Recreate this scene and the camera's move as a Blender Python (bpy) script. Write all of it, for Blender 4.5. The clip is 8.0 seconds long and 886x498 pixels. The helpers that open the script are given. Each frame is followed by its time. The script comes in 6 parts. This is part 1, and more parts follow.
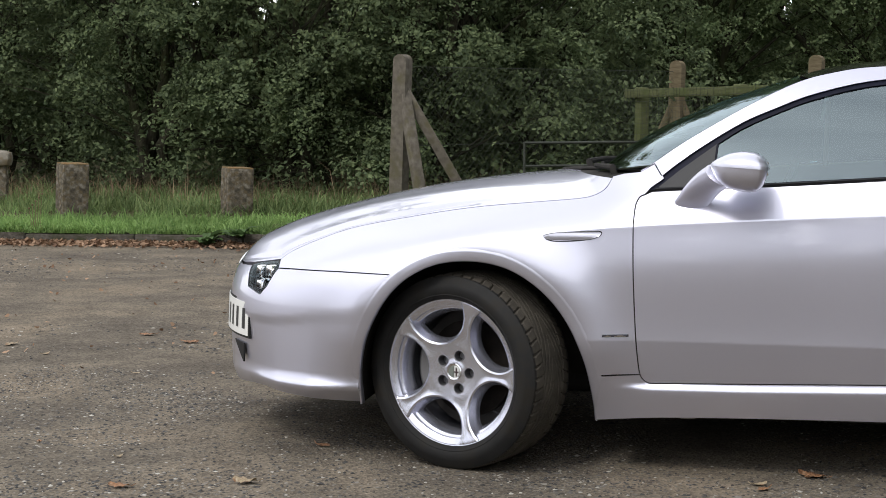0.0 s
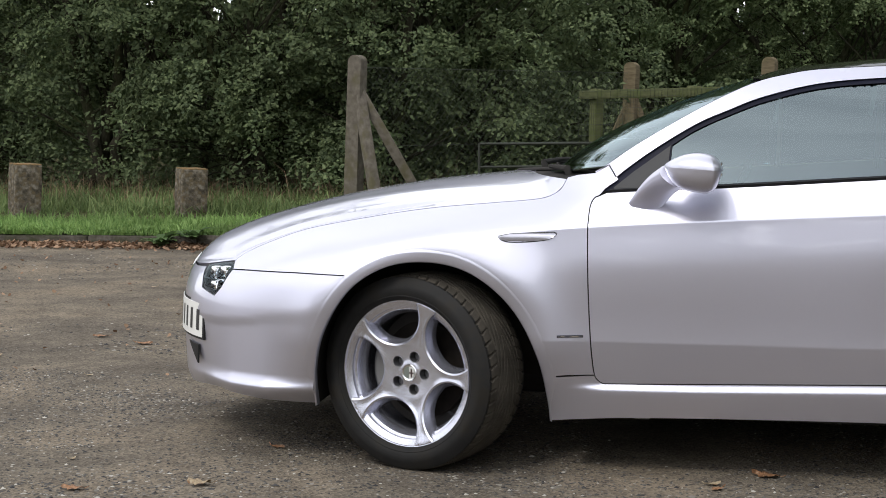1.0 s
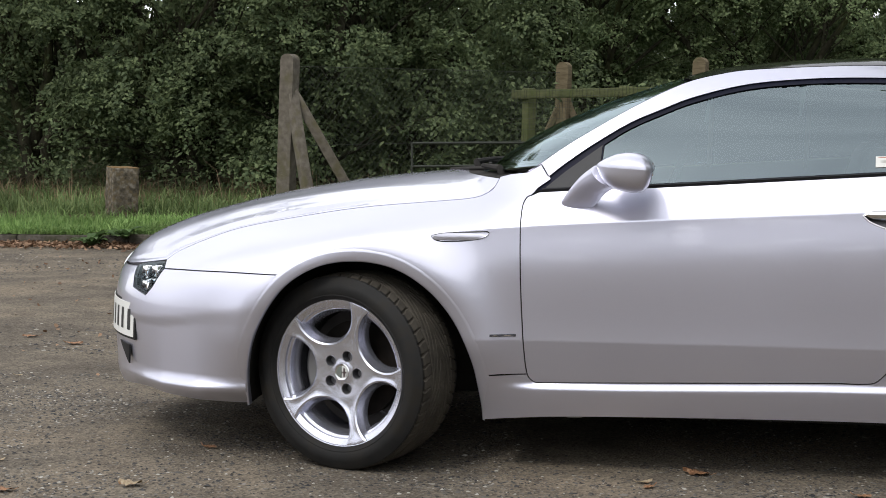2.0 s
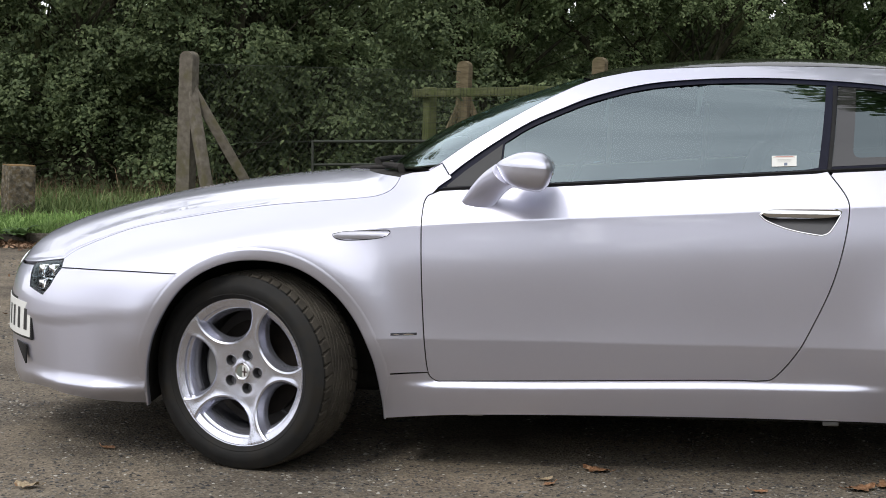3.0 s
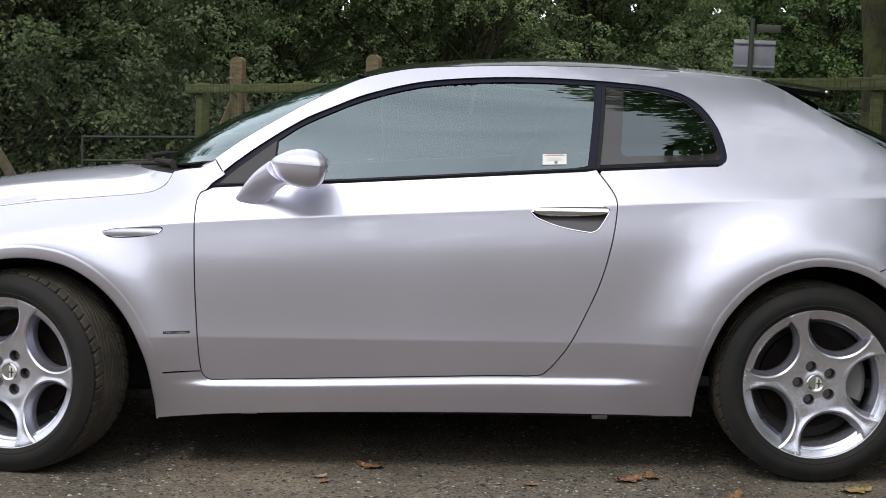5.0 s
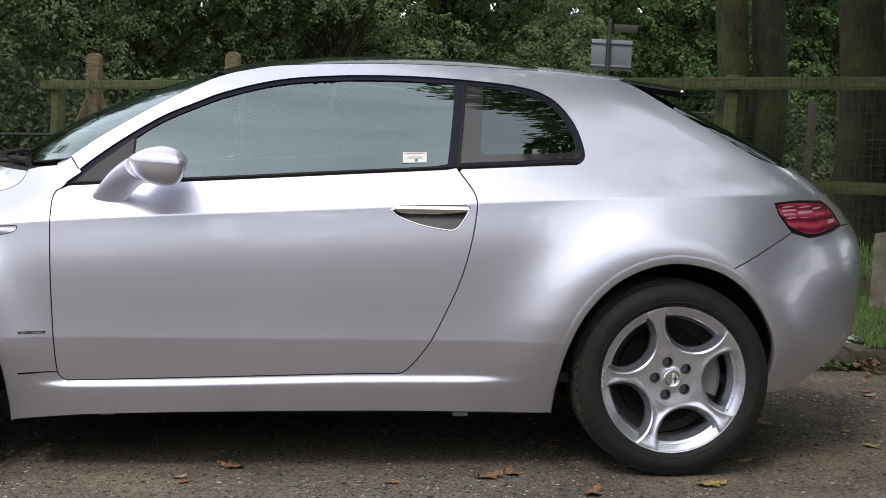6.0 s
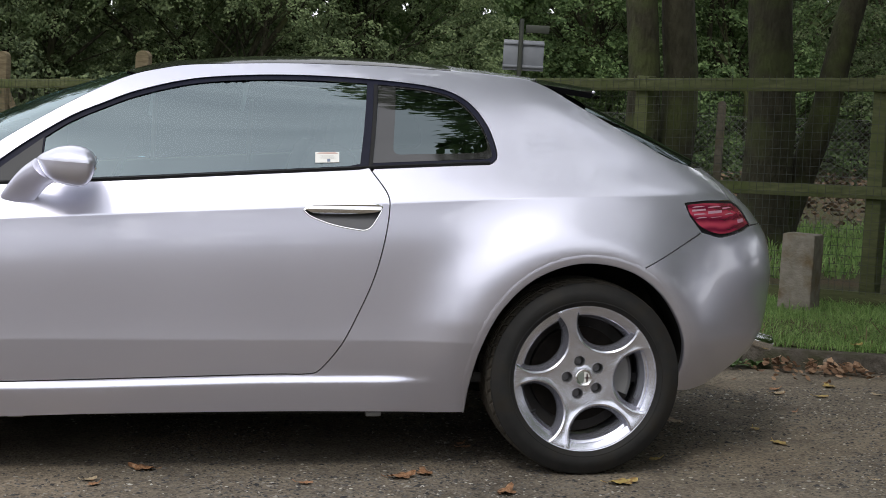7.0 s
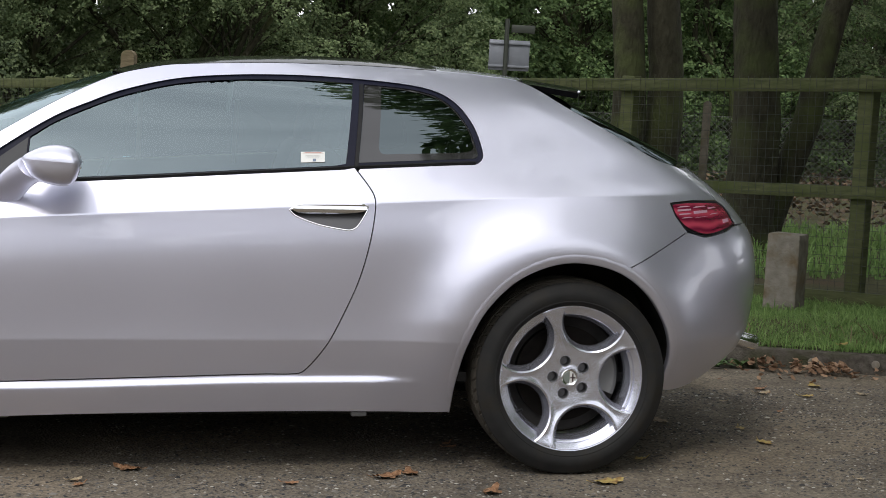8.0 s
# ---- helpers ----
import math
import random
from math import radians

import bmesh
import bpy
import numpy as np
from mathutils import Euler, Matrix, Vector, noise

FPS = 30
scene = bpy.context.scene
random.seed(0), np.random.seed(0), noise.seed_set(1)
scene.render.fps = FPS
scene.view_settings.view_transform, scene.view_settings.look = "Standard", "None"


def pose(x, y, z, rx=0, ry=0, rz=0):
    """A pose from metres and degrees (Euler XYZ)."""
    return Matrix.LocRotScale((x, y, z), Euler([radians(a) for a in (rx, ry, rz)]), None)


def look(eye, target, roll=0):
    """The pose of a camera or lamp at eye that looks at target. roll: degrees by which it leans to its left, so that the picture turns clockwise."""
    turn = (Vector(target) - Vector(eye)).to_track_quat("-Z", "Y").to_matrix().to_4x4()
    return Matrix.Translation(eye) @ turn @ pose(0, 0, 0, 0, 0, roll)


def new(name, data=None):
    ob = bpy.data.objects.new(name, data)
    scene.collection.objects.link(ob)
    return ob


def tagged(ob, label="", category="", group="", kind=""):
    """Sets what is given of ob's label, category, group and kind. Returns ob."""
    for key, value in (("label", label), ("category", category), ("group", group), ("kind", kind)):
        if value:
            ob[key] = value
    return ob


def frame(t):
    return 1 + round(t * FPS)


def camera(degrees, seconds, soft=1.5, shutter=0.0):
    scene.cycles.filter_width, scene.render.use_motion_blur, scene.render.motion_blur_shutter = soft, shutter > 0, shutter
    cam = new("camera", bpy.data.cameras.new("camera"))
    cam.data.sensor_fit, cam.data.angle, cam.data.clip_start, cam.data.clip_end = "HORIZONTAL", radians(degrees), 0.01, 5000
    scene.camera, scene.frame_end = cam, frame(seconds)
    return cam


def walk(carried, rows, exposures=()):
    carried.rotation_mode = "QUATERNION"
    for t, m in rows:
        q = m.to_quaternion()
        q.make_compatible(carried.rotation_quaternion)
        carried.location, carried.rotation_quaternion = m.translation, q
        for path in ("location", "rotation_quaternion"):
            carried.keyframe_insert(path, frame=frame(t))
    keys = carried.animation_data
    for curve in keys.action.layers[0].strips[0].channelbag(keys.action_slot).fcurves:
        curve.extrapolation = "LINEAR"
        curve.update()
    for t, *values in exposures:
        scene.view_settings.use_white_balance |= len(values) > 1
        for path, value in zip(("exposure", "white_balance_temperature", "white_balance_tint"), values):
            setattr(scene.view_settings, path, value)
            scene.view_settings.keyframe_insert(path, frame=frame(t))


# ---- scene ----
# ---- camera: a tripod pan, 1.2 m above the tarmac ----
cam = camera(29.0, 8.0, soft=0.9)
EYE = (0.0, 0.0, 1.2)
TURNS = [
    (0.0, 84.901, -0.074, 12.689),
    (0.5, 84.937, -0.138, 12.084),
    (1.0, 84.936, -0.181, 11.187),
    (1.5, 84.931, -0.269, 9.989),
    (2.8, 84.904, -0.565, 6.540),
    (3.0, 84.903, -0.617, 5.646),
    (3.5, 84.915, -0.734, 4.169),
    (4.0, 84.914, -0.938, 1.912),
    (4.5, 84.916, -1.075, 0.123),
    (4.7, 84.918, -1.130, -0.670),
    (5.8, 84.955, -1.440, -5.440),
    (6.0, 84.967, -1.490, -6.525),
    (6.5, 85.034, -1.614, -8.660),
    (7.0, 85.045, -1.657, -9.440),
    (7.5, 85.057, -1.652, -9.812),
    (8.0, 85.053, -1.694, -9.917),
]
walk(cam, [(t, pose(*EYE, rx, ry, rz)) for t, rx, ry, rz in TURNS])

# ---- world, sun and exposure: a bright overcast day ----
world = bpy.data.worlds.new("world")
scene.world = world
world.use_nodes = True
wn, wl = world.node_tree.nodes, world.node_tree.links
sky = wn.new("ShaderNodeTexSky")
sky.sky_type, sky.sun_disc = 'NISHITA', False
sky.sun_elevation, sky.sun_rotation = radians(48), radians(205)
sky.air_density, sky.dust_density, sky.ozone_density = 1.0, 3.0, 1.0
grey = wn.new("ShaderNodeHueSaturation")
grey.inputs["Saturation"].default_value = 0.22
grey.inputs["Value"].default_value = 1.0
wl.new(sky.outputs[0], grey.inputs["Color"])
wcoord, cloud = wn.new("ShaderNodeTexCoord"), wn.new("ShaderNodeTexNoise")
cloud.inputs["Scale"].default_value, cloud.inputs["Detail"].default_value = 3.0, 5.0
wl.new(wcoord.outputs["Generated"], cloud.inputs["Vector"])
cramp = wn.new("ShaderNodeValToRGB")
cramp.color_ramp.elements[0].position, cramp.color_ramp.elements[0].color = 0.3, (0.62, 0.63, 0.66, 1)
cramp.color_ramp.elements[1].position, cramp.color_ramp.elements[1].color = 0.7, (1, 1, 1, 1)
wl.new(cloud.outputs["Fac"], cramp.inputs[0])
cmix = wn.new("ShaderNodeMix")
cmix.data_type, cmix.blend_type = 'RGBA', 'MULTIPLY'
cmix.inputs["Factor"].default_value = 1.0
lid = wn.new("ShaderNodeMix")
lid.data_type = 'RGBA'
lid.inputs["Factor"].default_value = 0.75
lid.inputs["B"].default_value = (12.6, 12.8, 13.3, 1)
wl.new(grey.outputs[0], lid.inputs["A"])
wl.new(lid.outputs["Result"], cmix.inputs["A"])
wl.new(cramp.outputs[0], cmix.inputs["B"])
wl.new(cmix.outputs["Result"], wn["Background"].inputs[0])
wn["Background"].inputs[1].default_value = 0.15

sun = new("sun", bpy.data.lights.new("sun", "SUN"))
sun.data.energy, sun.data.angle, sun.data.color = 1.2, radians(14), (1.0, 0.96, 0.9)
sun.matrix_basis = look((-4.0, -8.0, 10.0), (0, 0, 0))
scene.view_settings.exposure = 0.07


# ---- materials ----
def shader(name, colour=(0.5, 0.5, 0.5), rough=0.6, metal=0.0):
    m = bpy.data.materials.new(name)
    m.use_nodes = True
    b = m.node_tree.nodes["Principled BSDF"]
    b.inputs["Base Color"].default_value = (*colour, 1)
    b.inputs["Roughness"].default_value = rough
    b.inputs["Metallic"].default_value = metal
    return m, m.node_tree.nodes, m.node_tree.links, b


def varied(name, colours, scale, rough=0.8, bump=0.0, bump_scale=None, metal=0.0, detail=6.0, stretch=(1, 1, 1), island=0.0, stain=None, stain_scale=1.0, shine=0.2):
    """A rough surface: a noise ramp of colours, a second larger stain, and relief."""
    m, n, l, b = shader(name, colours[0], rough, metal)
    b.inputs["Specular IOR Level"].default_value = 0.5 if metal else shine
    co, mp = n.new("ShaderNodeTexCoord"), n.new("ShaderNodeMapping")
    mp.inputs["Scale"].default_value = stretch
    l.new(co.outputs["Object"], mp.inputs["Vector"])
    tx = n.new("ShaderNodeTexNoise")
    tx.inputs["Scale"].default_value, tx.inputs["Detail"].default_value = scale, detail
    l.new(mp.outputs[0], tx.inputs["Vector"])
    rp = n.new("ShaderNodeValToRGB")
    els = rp.color_ramp.elements
    while len(els) < len(colours):
        els.new(0.5)
    for i, c in enumerate(colours):
        els[i].position = 0.3 + 0.4 * i / max(1, len(colours) - 1)
        els[i].color = (*c, 1)
    l.new(tx.outputs["Fac"], rp.inputs[0])
    out = rp.outputs[0]
    if stain:
        t2 = n.new("ShaderNodeTexNoise")
        t2.inputs["Scale"].default_value, t2.inputs["Detail"].default_value = stain_scale, 4.0
        l.new(co.outputs["Object"], t2.inputs["Vector"])
        r2 = n.new("ShaderNodeValToRGB")
        r2.color_ramp.elements[0].position, r2.color_ramp.elements[1].position = 0.48, 0.66
        l.new(t2.outputs["Fac"], r2.inputs[0])
        mx = n.new("ShaderNodeMix")
        mx.data_type = 'RGBA'
        mx.inputs["B"].default_value = (*stain, 1)
        l.new(r2.outputs[0], mx.inputs["Factor"])
        l.new(out, mx.inputs["A"])
        out = mx.outputs["Result"]
    if island:
        g = n.new("ShaderNodeNewGeometry")
        hs = n.new("ShaderNodeHueSaturation")
        mr = n.new("ShaderNodeMapRange")
        mr.inputs["To Min"].default_value, mr.inputs["To Max"].default_value = 1 - island, 1 + island
        l.new(g.outputs["Random Per Island"], mr.inputs["Value"])
        l.new(mr.outputs[0], hs.inputs["Value"])
        l.new(out, hs.inputs["Color"])
        out = hs.outputs[0]
    l.new(out, b.inputs["Base Color"])
    if bump:
        t3 = n.new("ShaderNodeTexNoise")
        t3.inputs["Scale"].default_value, t3.inputs["Detail"].default_value = bump_scale or scale * 4, 8.0
        l.new(mp.outputs[0], t3.inputs["Vector"])
        bp = n.new("ShaderNodeBump")
        bp.inputs["Strength"].default_value, bp.inputs["Distance"].default_value = 1.0, bump
        l.new(t3.outputs["Fac"], bp.inputs["Height"])
        l.new(bp.outputs[0], b.inputs["Normal"])
    return m


def paint_material(name, colour, rough, dust=0.0):
    m, n, l, b = shader(name, colour, rough, 0.85)
    b.inputs["Coat Weight"].default_value, b.inputs["Coat Roughness"].default_value = 1.0, 0.02
    b.inputs["Coat IOR"].default_value = 1.65
    co, tx = n.new("ShaderNodeTexCoord"), n.new("ShaderNodeTexNoise")
    tx.inputs["Scale"].default_value, tx.inputs["Detail"].default_value = 900.0, 2.0
    l.new(co.outputs["Object"], tx.inputs["Vector"])
    mr = n.new("ShaderNodeMapRange")
    mr.inputs["To Min"].default_value, mr.inputs["To Max"].default_value = rough - 0.05, rough + 0.05
    l.new(tx.outputs["Fac"], mr.inputs["Value"])
    t2 = n.new("ShaderNodeTexNoise")
    t2.inputs["Scale"].default_value, t2.inputs["Detail"].default_value = 2.5, 6.0
    l.new(co.outputs["Object"], t2.inputs["Vector"])
    ad = n.new("ShaderNodeMath")
    ad.operation, ad.inputs[1].default_value = 'MULTIPLY_ADD', 0.10
    l.new(t2.outputs["Fac"], ad.inputs[0])
    l.new(mr.outputs[0], ad.inputs[2])
    l.new(ad.outputs[0], b.inputs["Roughness"])
    return m


def glass_material(name, tint, through_share, rough=0.0, ior=1.9):
    """A thin pane: see-through with a tint, and a Fresnel gloss on top."""
    m, n, l, b = shader(name)
    n.remove(b)
    tr, gl, fr, mx = n.new("ShaderNodeBsdfTransparent"), n.new("ShaderNodeBsdfGlossy"), n.new("ShaderNodeFresnel"), n.new("ShaderNodeMixShader")
    tr.inputs[0].default_value = (*[c * through_share for c in tint], 1)
    gl.inputs["Roughness"].default_value = rough
    gl.inputs["Color"].default_value = (0.84, 1.0, 1.05, 1)
    fr.inputs["IOR"].default_value = ior
    l.new(fr.outputs[0], mx.inputs[0])
    l.new(tr.outputs[0], mx.inputs[1])
    l.new(gl.outputs[0], mx.inputs[2])
    l.new(mx.outputs[0], n["Material Output"].inputs["Surface"])
    return m


PAINT = paint_material("silver_paint", (0.660, 0.660, 0.770), 0.32)
ALLOY = varied("alloy", [(0.66, 0.67, 0.76), (0.74, 0.75, 0.84)], 30, 0.27, metal=0.9)
CHROME = shader("chrome", (0.85, 0.85, 0.86), 0.08, 1.0)[0]
RUBBER = varied("tyre_rubber", [(0.015, 0.015, 0.015), (0.023, 0.0225, 0.022)], 14, 0.6, bump=0.0004, bump_scale=300, stain=(0.021, 0.019, 0.016), stain_scale=14, shine=0.15)
TREAD = varied("dusty_tread", [(0.050, 0.045, 0.038), (0.088, 0.078, 0.064)], 18, 0.9, bump=0.0005, bump_scale=300, shine=0.1)
BLACK = varied("black_plastic", [(0.008, 0.008, 0.009), (0.014, 0.014, 0.015)], 40, 0.5, shine=0.2)
GLOSSBLACK = shader("gloss_black", (0.012, 0.012, 0.014), 0.12)[0]
TRIM = varied("window_trim", [(0.010, 0.011, 0.022), (0.014, 0.015, 0.028)], 20, 0.5, shine=0.12)
ROOF = shader("roof_glass", (0.008, 0.008, 0.009), 0.06)[0]
ROOF.node_tree.nodes["Principled BSDF"].inputs["Specular IOR Level"].default_value = 0.006
LINER = varied("arch_liner", [(0.026, 0.025, 0.024), (0.046, 0.043, 0.040)], 12, 0.95, shine=0.1)
BRAKE = varied("brake_iron", [(0.008, 0.007, 0.006), (0.016, 0.013, 0.011)], 25, 0.75, shine=0.08)
CALIPER = shader("caliper", (0.20, 0.20, 0.20), 0.5, 0.5)[0]
GLASS = glass_material("side_glass", (0.72, 0.84, 0.82), 0.85, ior=2.6)
DARKGLASS = glass_material("dark_glass", (0.35, 0.36, 0.36), 0.2, ior=2.1)
SCREEN = glass_material("windscreen_glass", (0.75, 0.82, 0.80), 0.85, ior=2.4)
CLEAR = glass_material("clear_lens", (1, 1, 1), 0.95, ior=1.14)
REARGLASS = glass_material("rear_glass", (0.3, 0.32, 0.32), 0.10, ior=1.05)
CABIN = varied("cabin_trim", [(0.035, 0.034, 0.034), (0.055, 0.053, 0.052)], 8, 0.8)
WHITE = shader("plate_white", (0.75, 0.75, 0.72), 0.35)[0]
EDGEPRINT = shader("edge_print", (0.022, 0.021, 0.022), 0.05)[0]
EDGEPRINT.node_tree.nodes["Principled BSDF"].inputs["IOR"].default_value = 1.75
INK = shader("ink", (0.02, 0.02, 0.02), 0.5)[0]


# ---- mesh helpers ----
def finish(name, me, material, parent=None, label="", smooth=True):
    if smooth:
        me.shade_smooth()
    me.materials.append(material)
    ob = new(name, me)
    if parent:
        ob.parent = parent
    if label:
        ob["label"] = label
    return ob


def part(name, bm, material, parent=None, label="", smooth=True, angle=40):
    """Link a bmesh as one mesh object under a thing or part."""
    bmesh.ops.recalc_face_normals(bm, faces=bm.faces)
    if smooth:
        for e in bm.edges:
            e.smooth = not (len(e.link_faces) == 2 and e.calc_face_angle(0) > radians(angle))
    me = bpy.data.meshes.new(name)
    bm.to_mesh(me)
    bm.free()
    return finish(name, me, material, parent, label, smooth)


def raw(name, verts, faces, material, parent=None, label="", smooth=False):
    """A mesh from computed arrays; faces may be one array or a list of rows of mixed length."""
    me = bpy.data.meshes.new(name)
    v = np.asarray(verts, np.float32)
    sizes = np.full(len(faces), faces.shape[1]) if isinstance(faces, np.ndarray) else np.array([len(f) for f in faces])
    flat = faces.ravel() if isinstance(faces, np.ndarray) else np.concatenate([np.asarray(f) for f in faces])
    me.vertices.add(len(v))
    me.vertices.foreach_set("co", v.ravel())
    me.loops.add(len(flat))
    me.loops.foreach_set("vertex_index", flat.astype(np.int32))
    me.polygons.add(len(sizes))
    me.polygons.foreach_set("loop_start", np.r_[0, np.cumsum(sizes)[:-1]].astype(np.int32))
    me.update(calc_edges=True)
    return finish(name, me, material, parent, label, smooth)


def empty(name, place=(0, 0, 0)):
    ob = new(name)
    ob.location = place
    return ob


def add_box(bm, size, m=Matrix(), bevel=0.0):
    made = bmesh.ops.create_cube(bm, size=1.0, matrix=m @ Matrix.Diagonal((*size, 1)))["verts"]
    if bevel:
        edges = list({e for v in made for e in v.link_edges})
        bmesh.ops.bevel(bm, geom=edges, offset=bevel, segments=2, affect='EDGES', profile=0.5)


def box_bm(size, m=Matrix(), bevel=0.0):
    bm = bmesh.new()
    add_box(bm, size, m, bevel)
    return bm


def lathe(profile, n=64, axis='y', closed=False):
    """Turn a profile of (radius, along) about the axis."""
    bm = bmesh.new()
    rings = []
    for r, a in profile:
        ring = []
        for i in range(n):
            c, s = math.cos(2 * math.pi * i / n), math.sin(2 * math.pi * i / n)
            ring.append(bm.verts.new((r * c, a, r * s) if axis == 'y' else (r * c, r * s, a)))
        rings.append(ring)
    if closed:
        rings.append(rings[0])
    for a, b in zip(rings, rings[1:]):
        for i in range(n):
            j = (i + 1) % n
            bm.faces.new((a[i], a[j], b[j], b[i]))
    return bm


def tube(bm, pts, radii, n=8):
    """A swept round bar through pts."""
    pts = [Vector(p) for p in pts]
    if not hasattr(radii, "__len__"):
        radii = [radii] * len(pts)
    rings, side = [], None
    for i, p in enumerate(pts):
        d = (pts[min(i + 1, len(pts) - 1)] - pts[max(i - 1, 0)]).normalized()
        if side is None:
            side = d.orthogonal().normalized()
        side = (side - d * side.dot(d)).normalized()
        up = d.cross(side)
        rings.append([bm.verts.new(p + float(radii[i]) * (math.cos(2 * math.pi * k / n) * side + math.sin(2 * math.pi * k / n) * up)) for k in range(n)])
    for a, b in zip(rings, rings[1:]):
        for i in range(n):
            j = (i + 1) % n
            bm.faces.new((a[i], a[j], b[j], b[i]))
    bm.faces.new(rings[0][::-1])
    bm.faces.new(rings[-1])


class Curve:
    """A smooth curve y(x) through knots that never overshoots them."""

    def __init__(self, *knots):
        k = np.array(knots, float)
        self.x, self.y = k[:, 0], k[:, 1]
        h, d = np.diff(self.x), np.diff(self.y) / np.diff(self.x)
        m = np.zeros(len(k))
        m[0], m[-1] = d[0], d[-1]
        for i in range(1, len(k) - 1):
            if d[i - 1] * d[i] > 0:
                w1, w2 = 2 * h[i] + h[i - 1], h[i] + 2 * h[i - 1]
                m[i] = (w1 + w2) / (w1 / d[i - 1] + w2 / d[i])
        self.h, self.m = h, m

    def __call__(self, x):
        x = np.asarray(x, float)
        xc = np.clip(x, self.x[0], self.x[-1])
        i = np.clip(np.searchsorted(self.x, xc) - 1, 0, len(self.h) - 1)
        t = (xc - self.x[i]) / self.h[i]
        a, b, ma, mb = self.y[i], self.y[i + 1], self.m[i] * self.h[i], self.m[i + 1] * self.h[i]
        return a + ma * t + (3 * (b - a) - 2 * ma - mb) * t * t + (2 * (a - b) + ma + mb) * t ** 3


def rounded(pts, n=8, closed=False):
    """A Catmull-Rom line through 2D or 3D points; a point given twice stays a corner."""
    p = [np.array(q, float) for q in pts]
    out, m = [], len(p)
    for i in range(m if closed else m - 1):
        a, b = p[i], p[(i + 1) % m]
        if np.allclose(a, b):
            continue
        before = p[i - 1] if (closed or i > 0) else 2 * a - b
        after = p[(i + 2) % m] if (closed or i + 2 < m) else 2 * b - a
        ta = (b - before) / 2 if not np.allclose(before, a) else (b - a)
        tb = (after - a) / 2 if not np.allclose(after, b) else (b - a)
        length = np.linalg.norm(b - a)
        ta *= min(1.0, 1.2 * length / max(1e-9, np.linalg.norm(ta)))
        tb *= min(1.0, 1.2 * length / max(1e-9, np.linalg.norm(tb)))
        for k in range(n):
            t = k / n
            out.append(a + ta * t + (3 * (b - a) - 2 * ta - tb) * t * t + (2 * (a - b) + ta + tb) * t ** 3)
    if not closed:
        out.append(p[-1])
    return np.array(out)


def spaced(line, step, closed=True):
    """The line again in even steps, its corners kept."""
    line = np.asarray(line, float)
    ends = np.roll(line, -1, 0) if closed else line[1:]
    starts = line if closed else line[:-1]
    out = []
    for a, b in zip(starts, ends):
        d = np.linalg.norm(b - a)
        if d < 1e-5:
            continue
        k = max(1, int(math.ceil(d / step)))
        out += [a + (b - a) * i / k for i in range(k)]
    if not closed:
        out.append(line[-1])
    keep = [out[0]]
    for q in out[1:]:
        if np.linalg.norm(q - keep[-1]) > 0.3 * step:
            keep.append(q)
    if closed and np.linalg.norm(keep[0] - keep[-1]) < 0.3 * step:
        keep.pop()
    return np.array(keep)


def inside(poly, q):
    """Which of the points q lie in the polygon."""
    x, y = q[:, 0], q[:, 1]
    res = np.zeros(len(q), bool)
    a, b = poly, np.roll(poly, -1, 0)
    for (x0, y0), (x1, y1) in zip(a, b):
        if y0 == y1:
            continue
        hit = ((y0 > y) != (y1 > y)) & (x < (x1 - x0) * (y - y0) / (y1 - y0) + x0)
        res ^= hit
    return res


def shrunk(poly, by):
    """The polygon with its outline moved inwards."""
    if not by:
        return poly
    d = np.roll(poly, -1, 0) - np.roll(poly, 1, 0)
    nrm = np.stack([-d[:, 1], d[:, 0]], 1)
    nrm /= np.maximum(1e-9, np.linalg.norm(nrm, axis=1))[:, None]
    area = np.sum(poly[:, 0] * np.roll(poly[:, 1], -1) - np.roll(poly[:, 0], -1) * poly[:, 1])
    return poly + nrm * by * (1 if area > 0 else -1)


from mathutils.geometry import delaunay_2d_cdt


